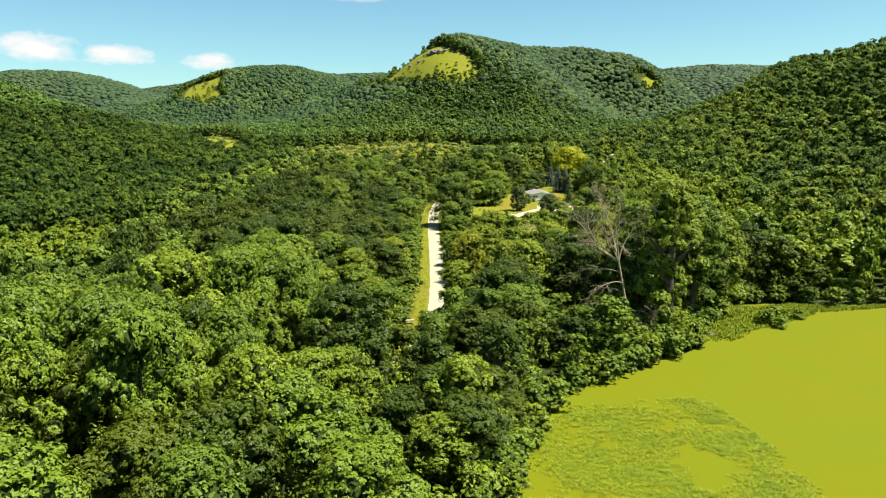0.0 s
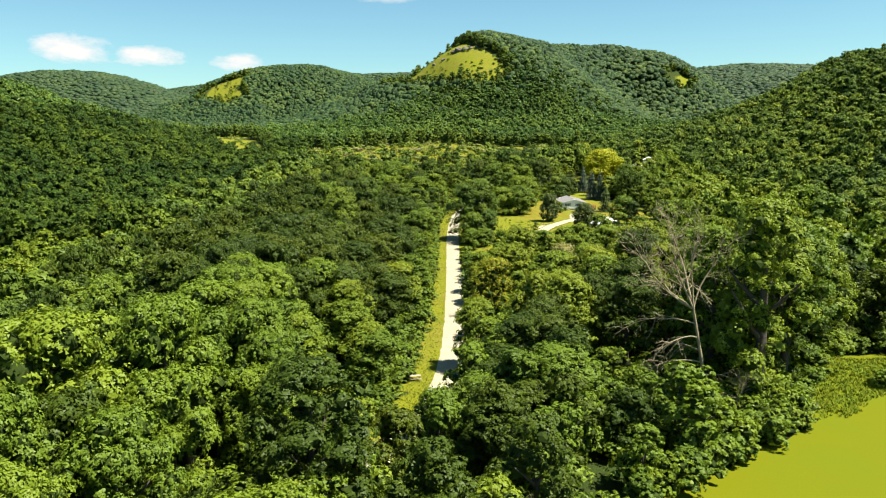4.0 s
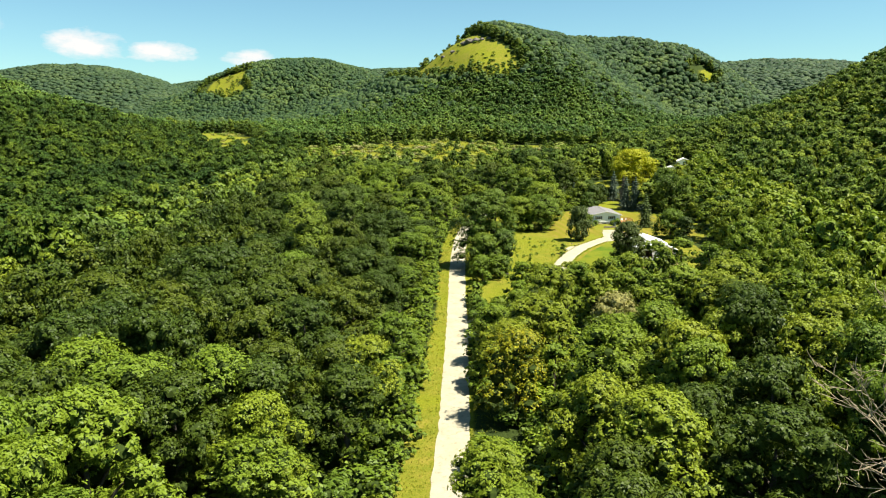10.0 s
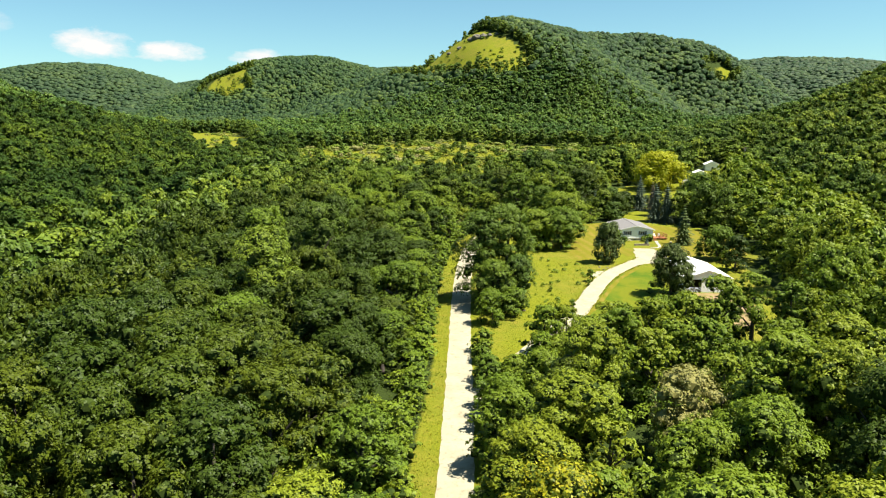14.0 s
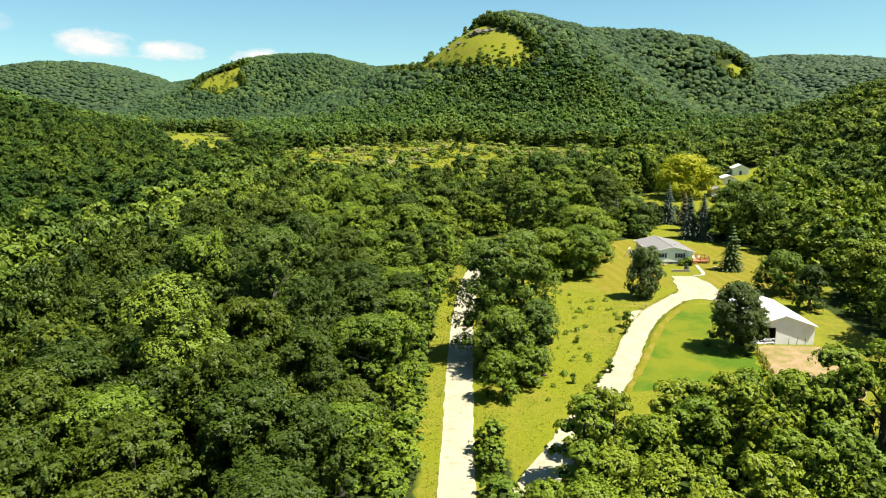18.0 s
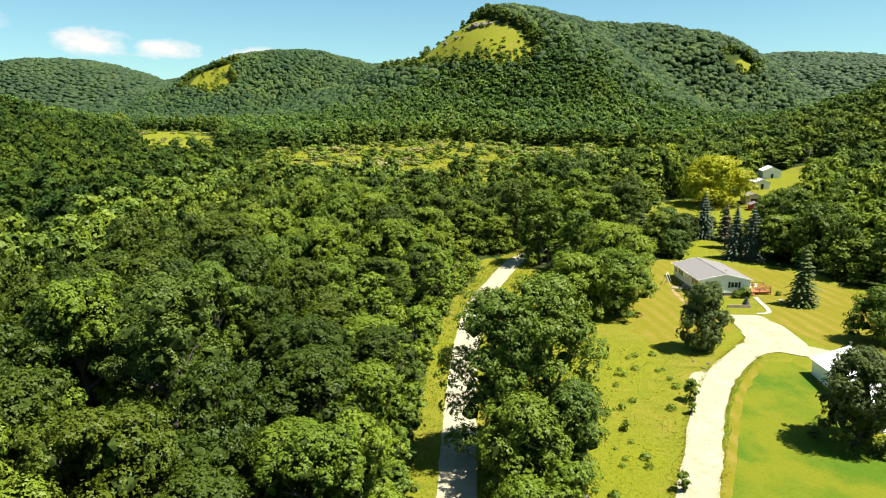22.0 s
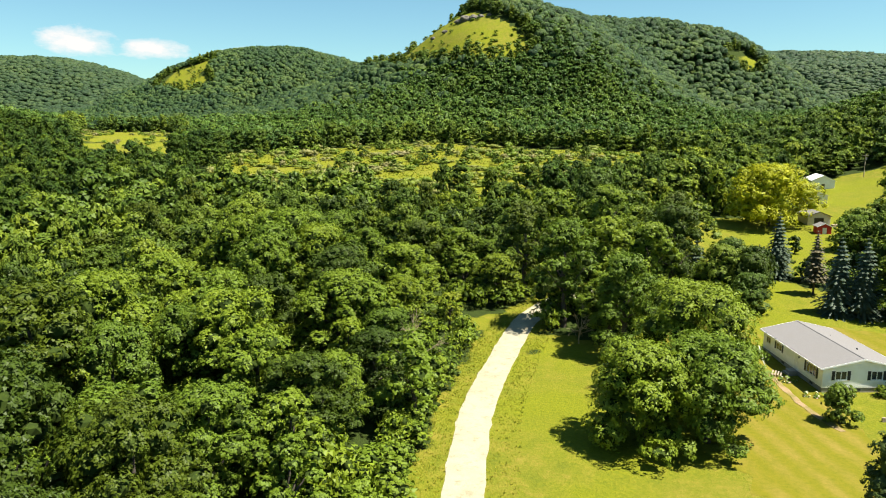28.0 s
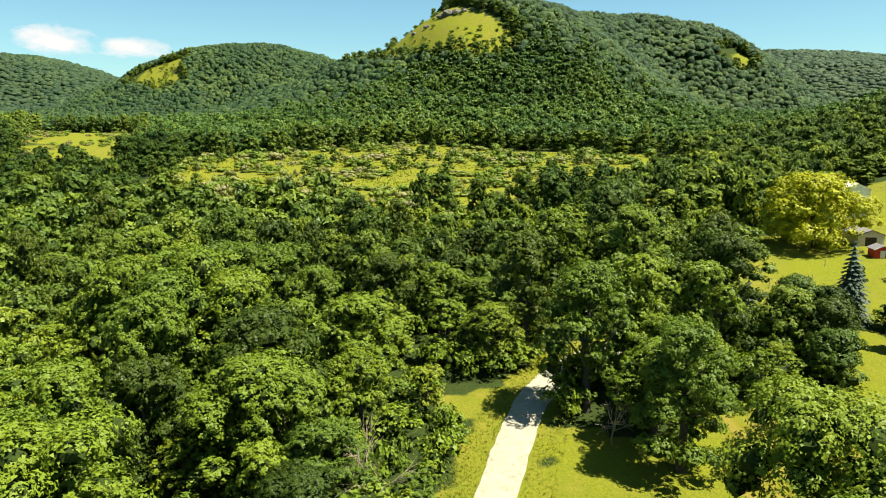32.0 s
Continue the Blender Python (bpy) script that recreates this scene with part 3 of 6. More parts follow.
def limb(p, q, r0, r1, sides=6, bend=0.0, rng=None):
    """A tapered, slightly crooked limb from p to q."""
    p, q = np.array(p, float), np.array(q, float)
    steps = 4 if bend else 2
    d = (q - p) / (np.linalg.norm(q - p) + 1e-9)
    a = np.cross(d, [0.3, 0.9, 0.2])
    a /= np.linalg.norm(a)
    b = np.cross(d, a)
    vs = []
    for i in range(steps):
        s = i / (steps - 1)
        c = p + (q - p) * s
        if bend and 0 < i < steps - 1:
            c = c + rng.normal(size=3) * bend
        r = r0 + (r1 - r0) * s
        for k in range(sides):
            w = 2 * math.pi * k / sides
            vs.append(c + (a * math.cos(w) + b * math.sin(w)) * r)
    fs = []
    for i in range(steps - 1):
        for k in range(sides):
            x, y = i * sides + k, i * sides + (k + 1) % sides
            fs += [(x, y, y + sides), (x, y + sides, x + sides)]
    return np.array(vs), np.array(fs)


def trunk_shape(seed, crotch=0.35, limbs=5, r=0.035):
    """A trunk and limbs for a tree one unit high (crown radius about a third of it)."""
    rng = np.random.default_rng(seed)
    pieces = [limb((0, 0, -0.04), (0.01, 0.0, crotch), r * 1.25, r * 0.8, 8, 0.006, rng), limb((0.01, 0, crotch), (0.0, 0.02, 0.78), r * 0.8, r * 0.25, 6, 0.012, rng)]
    for k in range(limbs):
        a, z = k * 2.4 + rng.random(), crotch * 0.8 + rng.random() * 0.22
        d = 0.16 + 0.1 * rng.random()
        pieces.append(limb((0, 0, z), (math.cos(a) * d, math.sin(a) * d, z + 0.14 + 0.14 * rng.random()), r * 0.45, r * 0.15, 5, 0.012, rng))
    return gather(pieces)


def part(name, data, parent, label=""):
    """A mesh as one part of a thing."""
    ob = new(name, data)
    ob.parent = parent
    if label:
        ob["label"] = label
    return ob


def tree_meshes(tag, seed, mat, lumps, n, size, width, height, bark=None, **more):
    """Meshes of one tree in metres: trunk and crown."""
    v, f, heart = crown_shape(seed, lumps, n, size, width, height, **more)
    tv, tf = trunk_shape(seed + 77)
    tv = tv * (height * 0.8, height * 0.8, height)
    return mesh_of(tag + "_trunk", tv, tf, bark or BARK, flat=False), mesh_of(tag + "_crown", v, f, [mat, CROWN_SHADE], pick=heart)


def plant(kind, meshes, x, y, turn, s, sz, label, category, group=""):
    e = new(kind)
    e.location = at(x, y)
    e.rotation_euler = (0, 0, turn)
    e.scale = (s, s, sz)
    part("trunk", meshes[0], e)
    part("crown", meshes[1], e)
    return tagged(e, label, category, group)


rng = np.random.default_rng(7)
BROAD = [tree_meshes("broadleaf", s, LEAF, 56, 15000, 0.235, 5.0, 14.5, lump=(0.16, 0.34), squash=(0.65, 1.0)) for s in range(1, 6)]
BROAD_DARK = [tree_meshes("broadleaf", s, LEAF_DARK, 56, 15000, 0.235, 5.0, 14.5, lump=(0.16, 0.34), squash=(0.65, 1.0)) for s in range(6, 10)]
BROAD_LIME = [tree_meshes("broadleaf", s, LEAF_LIME, 56, 15000, 0.235, 5.0, 14.5, lump=(0.16, 0.34), squash=(0.65, 1.0)) for s in range(91, 94)]
YOUNG_LIME = [tree_meshes("young", s, LEAF_LIME, 20, 4000, 0.24, 2.7, 8.2, foot=0.06, lump=(0.20, 0.39)) for s in range(16, 20)]
YOUNG = [tree_meshes("young", s, LEAF, 23, 4000, 0.24, 2.7, 8.2, foot=0.06, lump=(0.20, 0.37)) for s in range(11, 16)]
SHRUB = [tree_meshes("shrub", s, LEAF, 10, 1000, 0.26, 1.9, 3.6, foot=0.05, lump=(0.30, 0.50)) for s in range(21, 24)]

# a jittered grid of places for trees, the whole valley and the hillsides that face it
NEAR_BOX = (-46, 50, 37, 372)


def scatter(x0, x1, y0, y1, step, seed):
    r = np.random.default_rng(seed)
    xs, ys = np.meshgrid(np.arange(x0, x1, step), np.arange(y0, y1, step * 0.87))
    xs = xs + (np.arange(len(ys)) % 2)[:, None] * step * 0.5
    p = np.stack([xs.ravel(), ys.ravel()], 1)
    p = p + r.uniform(-0.42, 0.42, p.shape) * step
    return p, r


def clear_of_things(p, pad=0.0):
    ok = ~open_land(p[:, 0], p[:, 1])
    if pad:
        for dx, dy in ((pad, 0), (-pad, 0), (0, pad), (0, -pad)):
            ok &= ~open_land(p[:, 0] + dx, p[:, 1] + dy)
    return ok


LANDMARKS = [(0, 345, 5), (36, 124, 5.5), (-2, 93, 6), (-5, 88, 5), (50, 376, 8), (58, 377, 8), (34, 121, 8), (0, 97, 3), (-3, 108, 6), (-4, 118, 5), (-5, 99, 4), (29, 114, 5), (33, 127, 4), (73.5, 424, 14), (6.2, 164.5, 6), (5.5, 158, 4), (23, 190, 6), (22.5, 184, 4), (-32, 251, 8), (-34, 223, 6.5), (39, 120, 7), (46, 128, 6), (31, 117, 6), (55, 369.5, 4), (58.7, 363, 5), (41, 373, 4), (82, 410, 7), (107, 476, 9)]


def spared(p):
    ok = np.ones(len(p), bool)
    for x, y, r in LANDMARKS:
        ok &= np.hypot(p[:, 0] - x, p[:, 1] - y) > r
    return ok


# the trees nearest the lane, each a thing of its own
count = {"b": 0, "y": 0, "s": 0}
p, r = scatter(NEAR_BOX[0], NEAR_BOX[1], NEAR_BOX[2], NEAR_BOX[3], 7.6, 3)
p = p[clear_of_things(p, 1.2) & spared(p)]
p = p[r.random(len(p)) > 0.05]
for x, y in p:
    d, side = along(ROAD, np.array([x]), np.array([y]))
    tall = 0.5 + 0.5 * noise.noise(Vector((x * 0.03, y * 0.03, 5)))
    u = r.random()
    turn = r.random() * 6.28
    low = 4 < x < 62 and 200 < y < 244
    scrubby = x > 28 and y > 346
    if low or scrubby or (x > 6 and 165 < y <= 205 and u > 0.25):
        u = 1.0
    if 16 < x < 36 and 94 < y < 123:
        u = 1.0
    elif (x > 13 and y < 136) or (x < -15 and 145 < y < 186) or (-27 < x < -6 and 206 < y < 222) or (x < -12 and 186 <= y < 214):
        u = 0.0
    rise = float(np.clip((-x - 10) / 22, 0, 1)) if x < 0 else float(np.clip((x - 4) / 26, 0, 1)) * (y < 200)
    top = (max(9.5, 13.5 if y < 100 and abs(x) > 6 else 0) + 6.3 * rise) * (0.88 + 0.24 * tall)
    if u < (0.45 if y > 275 else 0.66) + 0.2 * rise - 0.25 * (d[0] < 8) and count["b"] < 480:
        s = top / 14.5 * r.uniform(0.84, 1.16)
        shade = noise.noise(Vector((x * 0.06, y * 0.06, 31)))
        # dark leaves by zone: dark species, plus painted shade on the west and shore
        dark = r.random() < (0.2 if x < -5 and y < 125 else 0.0 if x > 4 and 165 < y < 205 else 0.88 if x < -15 and 125 < y < 240 else 0.6 if 2 < x < 36 and y < 136 else (0.08 if y > 335 else 0.45 if y > 300 else 0.8) if x < -18 else 0.55 if y < 100 and x > -16 else 0.2 if y < 130 else 0.05 if y > 300 else 0.12)
        kind = BROAD_DARK if dark else BROAD_LIME if r.random() < (0.03 if x < -5 and y < 125 else (0.3 if y > 320 else 0.06) if x < -18 else 0.85 if x > 4 and 145 < y < 245 else 0.42 if y > 320 else 0.25 if y > 280 else 0.25 if abs(x) < 18 and y > 120 else 0.12) else BROAD
        plant("dark_broadleaf_tree" if dark else "bright_broadleaf_tree" if kind is BROAD_LIME else "broadleaf_tree", kind[r.integers(len(kind))], x, y, turn, (0.5 + 0.5 * s) * r.uniform(0.85, 1.18), s, "tall dark green broadleaf tree in dense woodland" if dark else "tall bright green broadleaf tree in dense woodland" if kind is BROAD_LIME else "tall leafy green broadleaf tree in dense woodland", "tree", "dark woodland trees" if dark else "bright woodland trees" if kind is BROAD_LIME else "woodland trees")
        count["b"] += 1
    else:
        s = r.uniform(0.95, 1.2) if low else r.uniform(0.5, 0.75) if scrubby else r.uniform(0.8, 1.25)
        kind = YOUNG_LIME if r.random() < (0.85 if x > 4 and 158 < y < 245 else 0.10 if (x < -18 and y < 300) or y < 118 else 0.5 if y > 320 else 0.30) else YOUNG
        plant("lime_young_tree" if kind is YOUNG_LIME else "young_tree", kind[r.integers(len(kind))], x, y, turn, s * r.uniform(1.0, 1.25), s * r.uniform(0.85, 1.1), "bushy lime-green young tree in a thicket" if kind is YOUNG_LIME else "bushy green young tree in dense woodland", "tree", "lime young trees" if kind is YOUNG_LIME else "young woodland trees")
        count["y"] += 1
# shrubs fill the wood's edges and gaps
r = np.random.default_rng(4)
edge = []
for (x0, y0), (x1, y1) in zip(ROAD[1:-2], ROAD[2:-1]):
    L = math.hypot(x1 - x0, y1 - y0)
    for k in range(int(L / 2.3)):
        t = (k + r.random()) * 2.3 / L
        for side in (-1, 1):
            off = side * (r.uniform(5.4, 6.8) if side < 0 else r.uniform(3.3, 4.4))
            edge.append((x0 + (x1 - x0) * t + (y1 - y0) / L * off, y0 + (y1 - y0) * t - (x1 - x0) / L * off))
edge = np.array(edge)
edge = edge[~inside(YARD, edge[:, 0], edge[:, 1]) & (np.hypot(edge[:, 0] - 8, edge[:, 1] - 335) > 10) & spared(edge)]
p, r = scatter(NEAR_BOX[0], NEAR_BOX[1], NEAR_BOX[2], NEAR_BOX[3], 13.0, 4)
q = np.column_stack([r.uniform(24, 46, 90), r.uniform(108, 132, 90)])
q = q[clear_of_things(q, 0.5) & (np.hypot(q[:, 0] - 37, q[:, 1] - 126) > 6)]
bank = []
for (x0, y0), (x1, y1) in zip(POND[:10], POND[1:11]):
    L = math.hypot(x1 - x0, y1 - y0)
    for k in range(int(L / 2.1)):
        t = (k + r.random()) * 2.1 / L
        off = r.uniform(-0.9, 1.8)
        bank.append((x0 + (x1 - x0) * t - (y1 - y0) / L * off, y0 + (y1 - y0) * t + (x1 - x0) / L * off))
p = np.concatenate([edge, np.array(bank), q[:34], p[clear_of_things(p, 0.7) & spared(p)]])
p = p[np.argsort(np.where(p[:, 1] > 330, 1, 0), kind="stable")]
rest, p = p[290:], p[:290]
for x, y in p:
    s = r.uniform(0.55, 1.2)
    plant("shrub", SHRUB[r.integers(len(SHRUB))], x, y, r.random() * 6.28, s * 1.15, s, "low green shrub at the wood's edge", "shrub", "woodland shrubs")

q, r2 = scatter(NEAR_BOX[0] - 2, NEAR_BOX[1] + 26, NEAR_BOX[2], NEAR_BOX[3], 5.0, 19)
rest = np.concatenate([rest, q[clear_of_things(q, 1.6)]])

SEEN_FROM = [(0, 0, 36.5), (0, 130, 36.5), (0, 268, 36.5)]


def in_sight(p, top):
    """Trees that a hill doesn't hide from the lane's airspace."""
    ok = np.zeros(len(p), bool)
    z = land(p[:, 0], p[:, 1]) + top
    for ex, ey, ez in SEEN_FROM:
        d = np.hypot(p[:, 0] - ex, p[:, 1] - ey)
        tilt = (z + 6 - ez) / d
        worst = np.full(len(p), -9.0)
        for s in np.linspace(0.15, 0.97, 26):
            q = (ex + (p[:, 0] - ex) * s, ey + (p[:, 1] - ey) * s)
            worst = np.maximum(worst, (land(*q) + 7 - ez) / (d * s))
        ok |= (tilt > worst) & (np.abs(p[:, 0] - ex) < 0.82 * (p[:, 1] - ey) + 40)
    return ok


def wood(name, p, r, shapes, mat, grow, label, spread=0.25, rise=None):
    """Many trees in one mesh."""
    pieces, tints, hearts = [], [], []
    pick = r.integers(len(shapes), size=len(p))
    turn, s, sz = r.random(len(p)) * 6.28, r.uniform(1 - spread, 1 + spread, len(p)), r.uniform(1 - (rise or spread), 1 + (rise or spread), len(p))
    z = land(p[:, 0], p[:, 1])
    tint = r.random(len(p))
    for k, (v, f, heart) in enumerate(shapes):
        i = np.where(pick == k)[0]
        if not len(i):
            continue
        c, n = np.cos(turn[i])[:, None], np.sin(turn[i])[:, None]
        w = (grow * s[i])[:, None]
        x = (v[:, 0] * c - v[:, 1] * n) * w + p[i, 0, None]
        y = (v[:, 0] * n + v[:, 1] * c) * w + p[i, 1, None]
        q = v[None, :, 2] * (grow * sz[i])[:, None] + z[i, None]
        pieces.append((np.stack([x, y, q], -1).reshape(-1, 3), (f[None] + (np.arange(len(i)) * len(v))[:, None, None]).reshape(-1, 3)))
        tints.append(np.repeat(tint[i], len(v)))
        hearts.append(np.tile(heart, len(i)))
    v, f = gather(pieces)
    ob = new(name, mesh_of(name, v, f, [mat, CROWN_SHADE], [("tint", np.concatenate(tints))], flat=False, pick=np.concatenate(hearts)))
    return tagged(ob, label, "woodland", kind="stuff")


_b = bmesh.new()
bmesh.ops.create_icosphere(_b, subdivisions=2, radius=1)
BALL_V = np.array([v.co[:] for v in _b.verts])
BALL_F = np.array([[v.index for v in f.verts] for f in _b.faces])
_b.free()
BALL_F = BALL_F[BALL_V[BALL_F][:, :, 2].mean(1) > -0.45]


def dome_shape(seed, radius, height, depth, n, size, lumps=1):
    """A far crown: lumpy domes that close up with their neighbours, under a thatch of leaf sprays."""
    rng = np.random.default_rng(seed)
    pieces = []
    for k in range(lumps):
        a = rng.random() * 6.28
        off = 0.0 if k == 0 else radius * rng.uniform(0.45, 0.75)
        r = radius * (1.0 if k == 0 else rng.uniform(0.45, 0.7))
        c = np.array([math.cos(a) * off, math.sin(a) * off, height - depth - (0 if k == 0 else depth * rng.uniform(-0.1, 0.35))])
        rad = np.array([r, r, depth * (1.0 if k == 0 else r / radius * 1.2)])
        wob = np.array([noise.noise(Vector(q * 1.9) + Vector((seed * 3.7, k, 0))) for q in BALL_V])
        pieces.append((c + BALL_V * rad * (0.92 + 0.5 * wob)[:, None], BALL_F))
        pieces.append(leaves(rng, c, rad * 0.98, n if k == 0 else n // 2, size, up=0.9, jitter=0.35, low=-0.1, bunch=4))
    v, f = gather(pieces)
    return v, f, np.zeros(len(f), int)


# the woods beyond, joined by distance
EDGE = [crown_shape(s, 26, 3000, 0.34, 4.1, 11.6, foot=0.08, core=0.64, jitter=0.5, lump=(0.16, 0.38), squash=(0.65, 1.0), cheap=True, bunch=6) for s in range(71, 78)]
MID = [crown_shape(s, 15, 620, 0.86, 4.4, 11.4, foot=0.08, core=0.76, jitter=0.45, lump=(0.20, 0.42), squash=(0.65, 1.0), cheap=True, bunch=4) for s in range(31, 38)]
HILL = [dome_shape(s, 4.3, 9.2, 3.8, 24, 1.0, 2) for s in range(51, 61)]
HILL_FOOT = [crown_shape(s, 7, 110, 1.2, 4.7, 10.0, foot=0.10, core=0.86, jitter=0.4, lump=(0.28, 0.50), squash=(0.6, 0.95), cheap=True, bunch=4) for s in range(161, 169)]
DISTANT = [dome_shape(s, 7.4, 9.0, 4.6, 4, 1.8) for s in range(61, 65)]



def in_box(p, b):
    return (p[:, 0] > b[0]) & (p[:, 0] < b[1]) & (p[:, 1] > b[2]) & (p[:, 1] < b[3])


wood("undergrowth", rest, np.random.default_rng(14), [crown_shape(s, 7, 260, 0.40, 2.3, 3.4, foot=0.05, lump=(0.34, 0.54), cheap=True, bunch=6) for s in (24, 25, 26)], LEAF, 1.0, "low green undergrowth under the trees and at the wood's edge", 0.35)
EDGE_BOX, MID_BOX, FAR_BOX = (-74, 76, 30, 400), (-105, 112, 30, 440), (-270, 270, 10, 620)
p, r = scatter(*EDGE_BOX, 6.4, 9)
p = p[~in_box(p, NEAR_BOX) & clear_of_things(p, 1.5) & spared(p)]
p = p[in_sight(p, 10)]
west = p[p[:, 0] < 0]
# the dim share gets LEAF_DARK: dark species with painted shade
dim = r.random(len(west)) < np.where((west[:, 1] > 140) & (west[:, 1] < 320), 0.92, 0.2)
wood("west_woodland", west[~dim], r, EDGE, LEAF_WEST, 1.0, "dense deep green broadleaf woodland west of the lane", 0.36)
wood("dark_west_woodland", west[dim], r, EDGE, LEAF_DARK, 1.06, "dense dark green broadleaf woodland west of the lane, partly darkened as shade", 0.36)
east = p[p[:, 0] > 0]
east = east[~((east[:, 0] > 58) & (east[:, 0] < 71) & (east[:, 1] > 350))]
sunny = (east[:, 1] > 165) & (east[:, 1] < 300)
wood("east_woodland", east[sunny], r, EDGE, LEAF_LIME, 1.0, "dense lime-green broadleaf woodland east of the lane", 0.36)
shore = east[:, 1] <= 165
# LEAF_DARK here paints the shade of the wood behind the pond
wood("shore_woodland", east[shore], r, EDGE, LEAF_DARK, 1.0, "dense broadleaf woodland along the pond, shade put in its leaf colour", 0.36)
wood("lawn_woodland", east[~sunny & ~shore], r, EDGE, LEAF_WEST, 1.0, "dense deep green broadleaf woodland behind the lawn", 0.36)
p, r = scatter(*MID_BOX, 6.8, 5)
p = p[~in_box(p, EDGE_BOX) & clear_of_things(p, 1.5) & spared(p)]
p = p[in_sight(p, 10) & (np.hypot(p[:, 0] + 104, (p[:, 1] - 190) * 0.7) > 30)]
lit = (p[:, 0] > -30) & (p[:, 0] < 130)
low = lit & (p[:, 1] > 396) & (np.abs(p[:, 0]) < 64)
lit &= ~low
wood("meadow_edge_woodland", p[low], r, MID, LEAF_LIME, 0.62, "lower green broadleaf trees before a far meadow", 0.4)
low |= lit
pale = r.random(len(p)) < 0.85
wood("valley_woodland", p[lit & ~pale], r, MID, LEAF, 1.0, "dense green broadleaf woodland on the valley floor", 0.36)
wood("bright_valley_woodland", p[lit & pale], r, MID, LEAF_LIME, 0.95, "bright green broadleaf trees among the valley woods", 0.36)
wood("west_valley_woodland", p[~low], r, MID, LEAF_WEST, 1.0, "dense deep green broadleaf woodland on the valley floor", 0.36)
q, r = scatter(-136, -75, 145, 236, 5.6, 15)
q = q[(np.hypot(q[:, 0] + 104, (q[:, 1] - 190) * 0.7) <= 30) & ~in_box(q, EDGE_BOX)]
wood("lime_thicket", q, r, MID, LEAF_LIME, 0.62, "low sunlit lime-green thicket in a hollow of the woods", 0.36)
p, r = scatter(*FAR_BOX, 7.0, 6)
p = p[np.hypot(p[:, 0] + 104, (p[:, 1] - 190) * 0.7) > 30]
p = p[~in_box(p, MID_BOX) & clear_of_things(p, 1.5) & spared(p)]
p = p[in_sight(p, 10)]
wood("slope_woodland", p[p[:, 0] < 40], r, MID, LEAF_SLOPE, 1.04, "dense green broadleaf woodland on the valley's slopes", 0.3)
wood("sunny_slope_woodland", p[p[:, 0] >= 40], r, MID, LEAF_SUNNY, 1.04, "dense bright green woodland on the east slope, sunlight put in its leaf colour", 0.3)
p, r = scatter(-1100, 1000, 20, 1500, 5.6, 7)
p = p + r.normal(size=p.shape) * 1.7
p = p[~in_box(p, FAR_BOX) & clear_of_things(p, 2.5)]
p = p[in_sight(p, 10)]
rim = np.zeros(len(p), bool)
for dx, dy in ((9, 0), (-9, 0), (0, 9), (0, -9)):
    rim |= open_land(p[:, 0] + dx, p[:, 1] + dy)
wood("hill_wood_edge", p[rim], r, MID, LEAF_WEST, 0.95, "dark leafy trees at the edge of the hill woods", 0.42)
p = p[~rim]
foot = (p[:, 1] + r.normal(size=len(p)) * 30 < 850) & (np.abs(p[:, 0]) < 420)
wood("hill_foot_woodland", p[foot], r, HILL_FOOT, LEAF_FOOT, 1.0, "dark green woodland at the foot of the hills", 0.38)
p = p[~foot]
wood("hill_woodland", p, r, HILL, LEAF_HILL_HAZE, 1.0, "unbroken dark green woodland over steep rounded hills", 0.52, 0.24)
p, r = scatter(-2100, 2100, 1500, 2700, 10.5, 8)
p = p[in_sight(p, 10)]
wood("distant_woodland", p, r, DISTANT, LEAF_FAR_HAZE, 1.25, "distant woodland on far hills, haze blue put in its leaf colour", 0.2)
# the same woods go on beside and behind the lane's airspace
p, r = scatter(-210, 210, -60, 330, 8.6, 17)
p = p[~in_box(p, NEAR_BOX) & clear_of_things(p, 2.5) & spared(p)]
p = p[~in_sight(p, 10)]
wood("outer_woodland", p, r, HILL, LEAF_SLOPE, 1.12, "dense green woodland around the valley floor", 0.3, 0.2)

# ---- landmark trees ----
def conifer_shape(seed, radius, height, levels=15, per=9, size=0.5, foot=0.08, droop=0.28, gap=0.0):
    """Whorls of drooping sprays that shorten towards a pointed top."""
    rng = np.random.default_rng(seed)
    pieces = []
    for k in range(levels):
        u = k / (levels - 1)
        z = height * (foot + (0.97 - foot) * u)
        reach = radius * (1 - u) ** 0.85 * rng.uniform(0.85, 1.1) + 0.12
        n = max(4, int(per * (1 - 0.55 * u)))
        for j in range(n):
            if rng.random() < gap:
                continue
            a = 2 * math.pi * (j + rng.random() * 0.7) / n + k
            d, side = np.array([math.cos(a), math.sin(a), 0]), np.array([-math.sin(a), math.cos(a), 0])
            L = reach * rng.uniform(0.75, 1.1)
            steps = max(2, int(L / (size * 0.62)))
            v, f = [], []
            for i in range(steps):
                s0, s1 = i / steps, (i + 1.35) / steps
                w = size * (0.62 - 0.35 * s0)
                p0 = d * L * s0 + np.array([0, 0, z - droop * L * s0 ** 1.5])
                p1 = d * L * s1 + np.array([0, 0, z - droop * L * s1 ** 1.5])
                up = np.array([0, 0, 0.10 * size])
                m = len(v)
                v += [p0 + up, p0 * 0.5 + p1 * 0.5 + side * w - up, p1, p0 * 0.5 + p1 * 0.5 - side * w - up]
                f += [(m, m + 1, m + 2), (m, m + 2, m + 3)]
            pieces.append((np.array(v), np.array(f)))
    # a slim dark heart
    ring = [limb((0, 0, height * foot), (0, 0, height * 0.95), radius * 0.5, 0.05, 7)]
    return gather(pieces + ring)


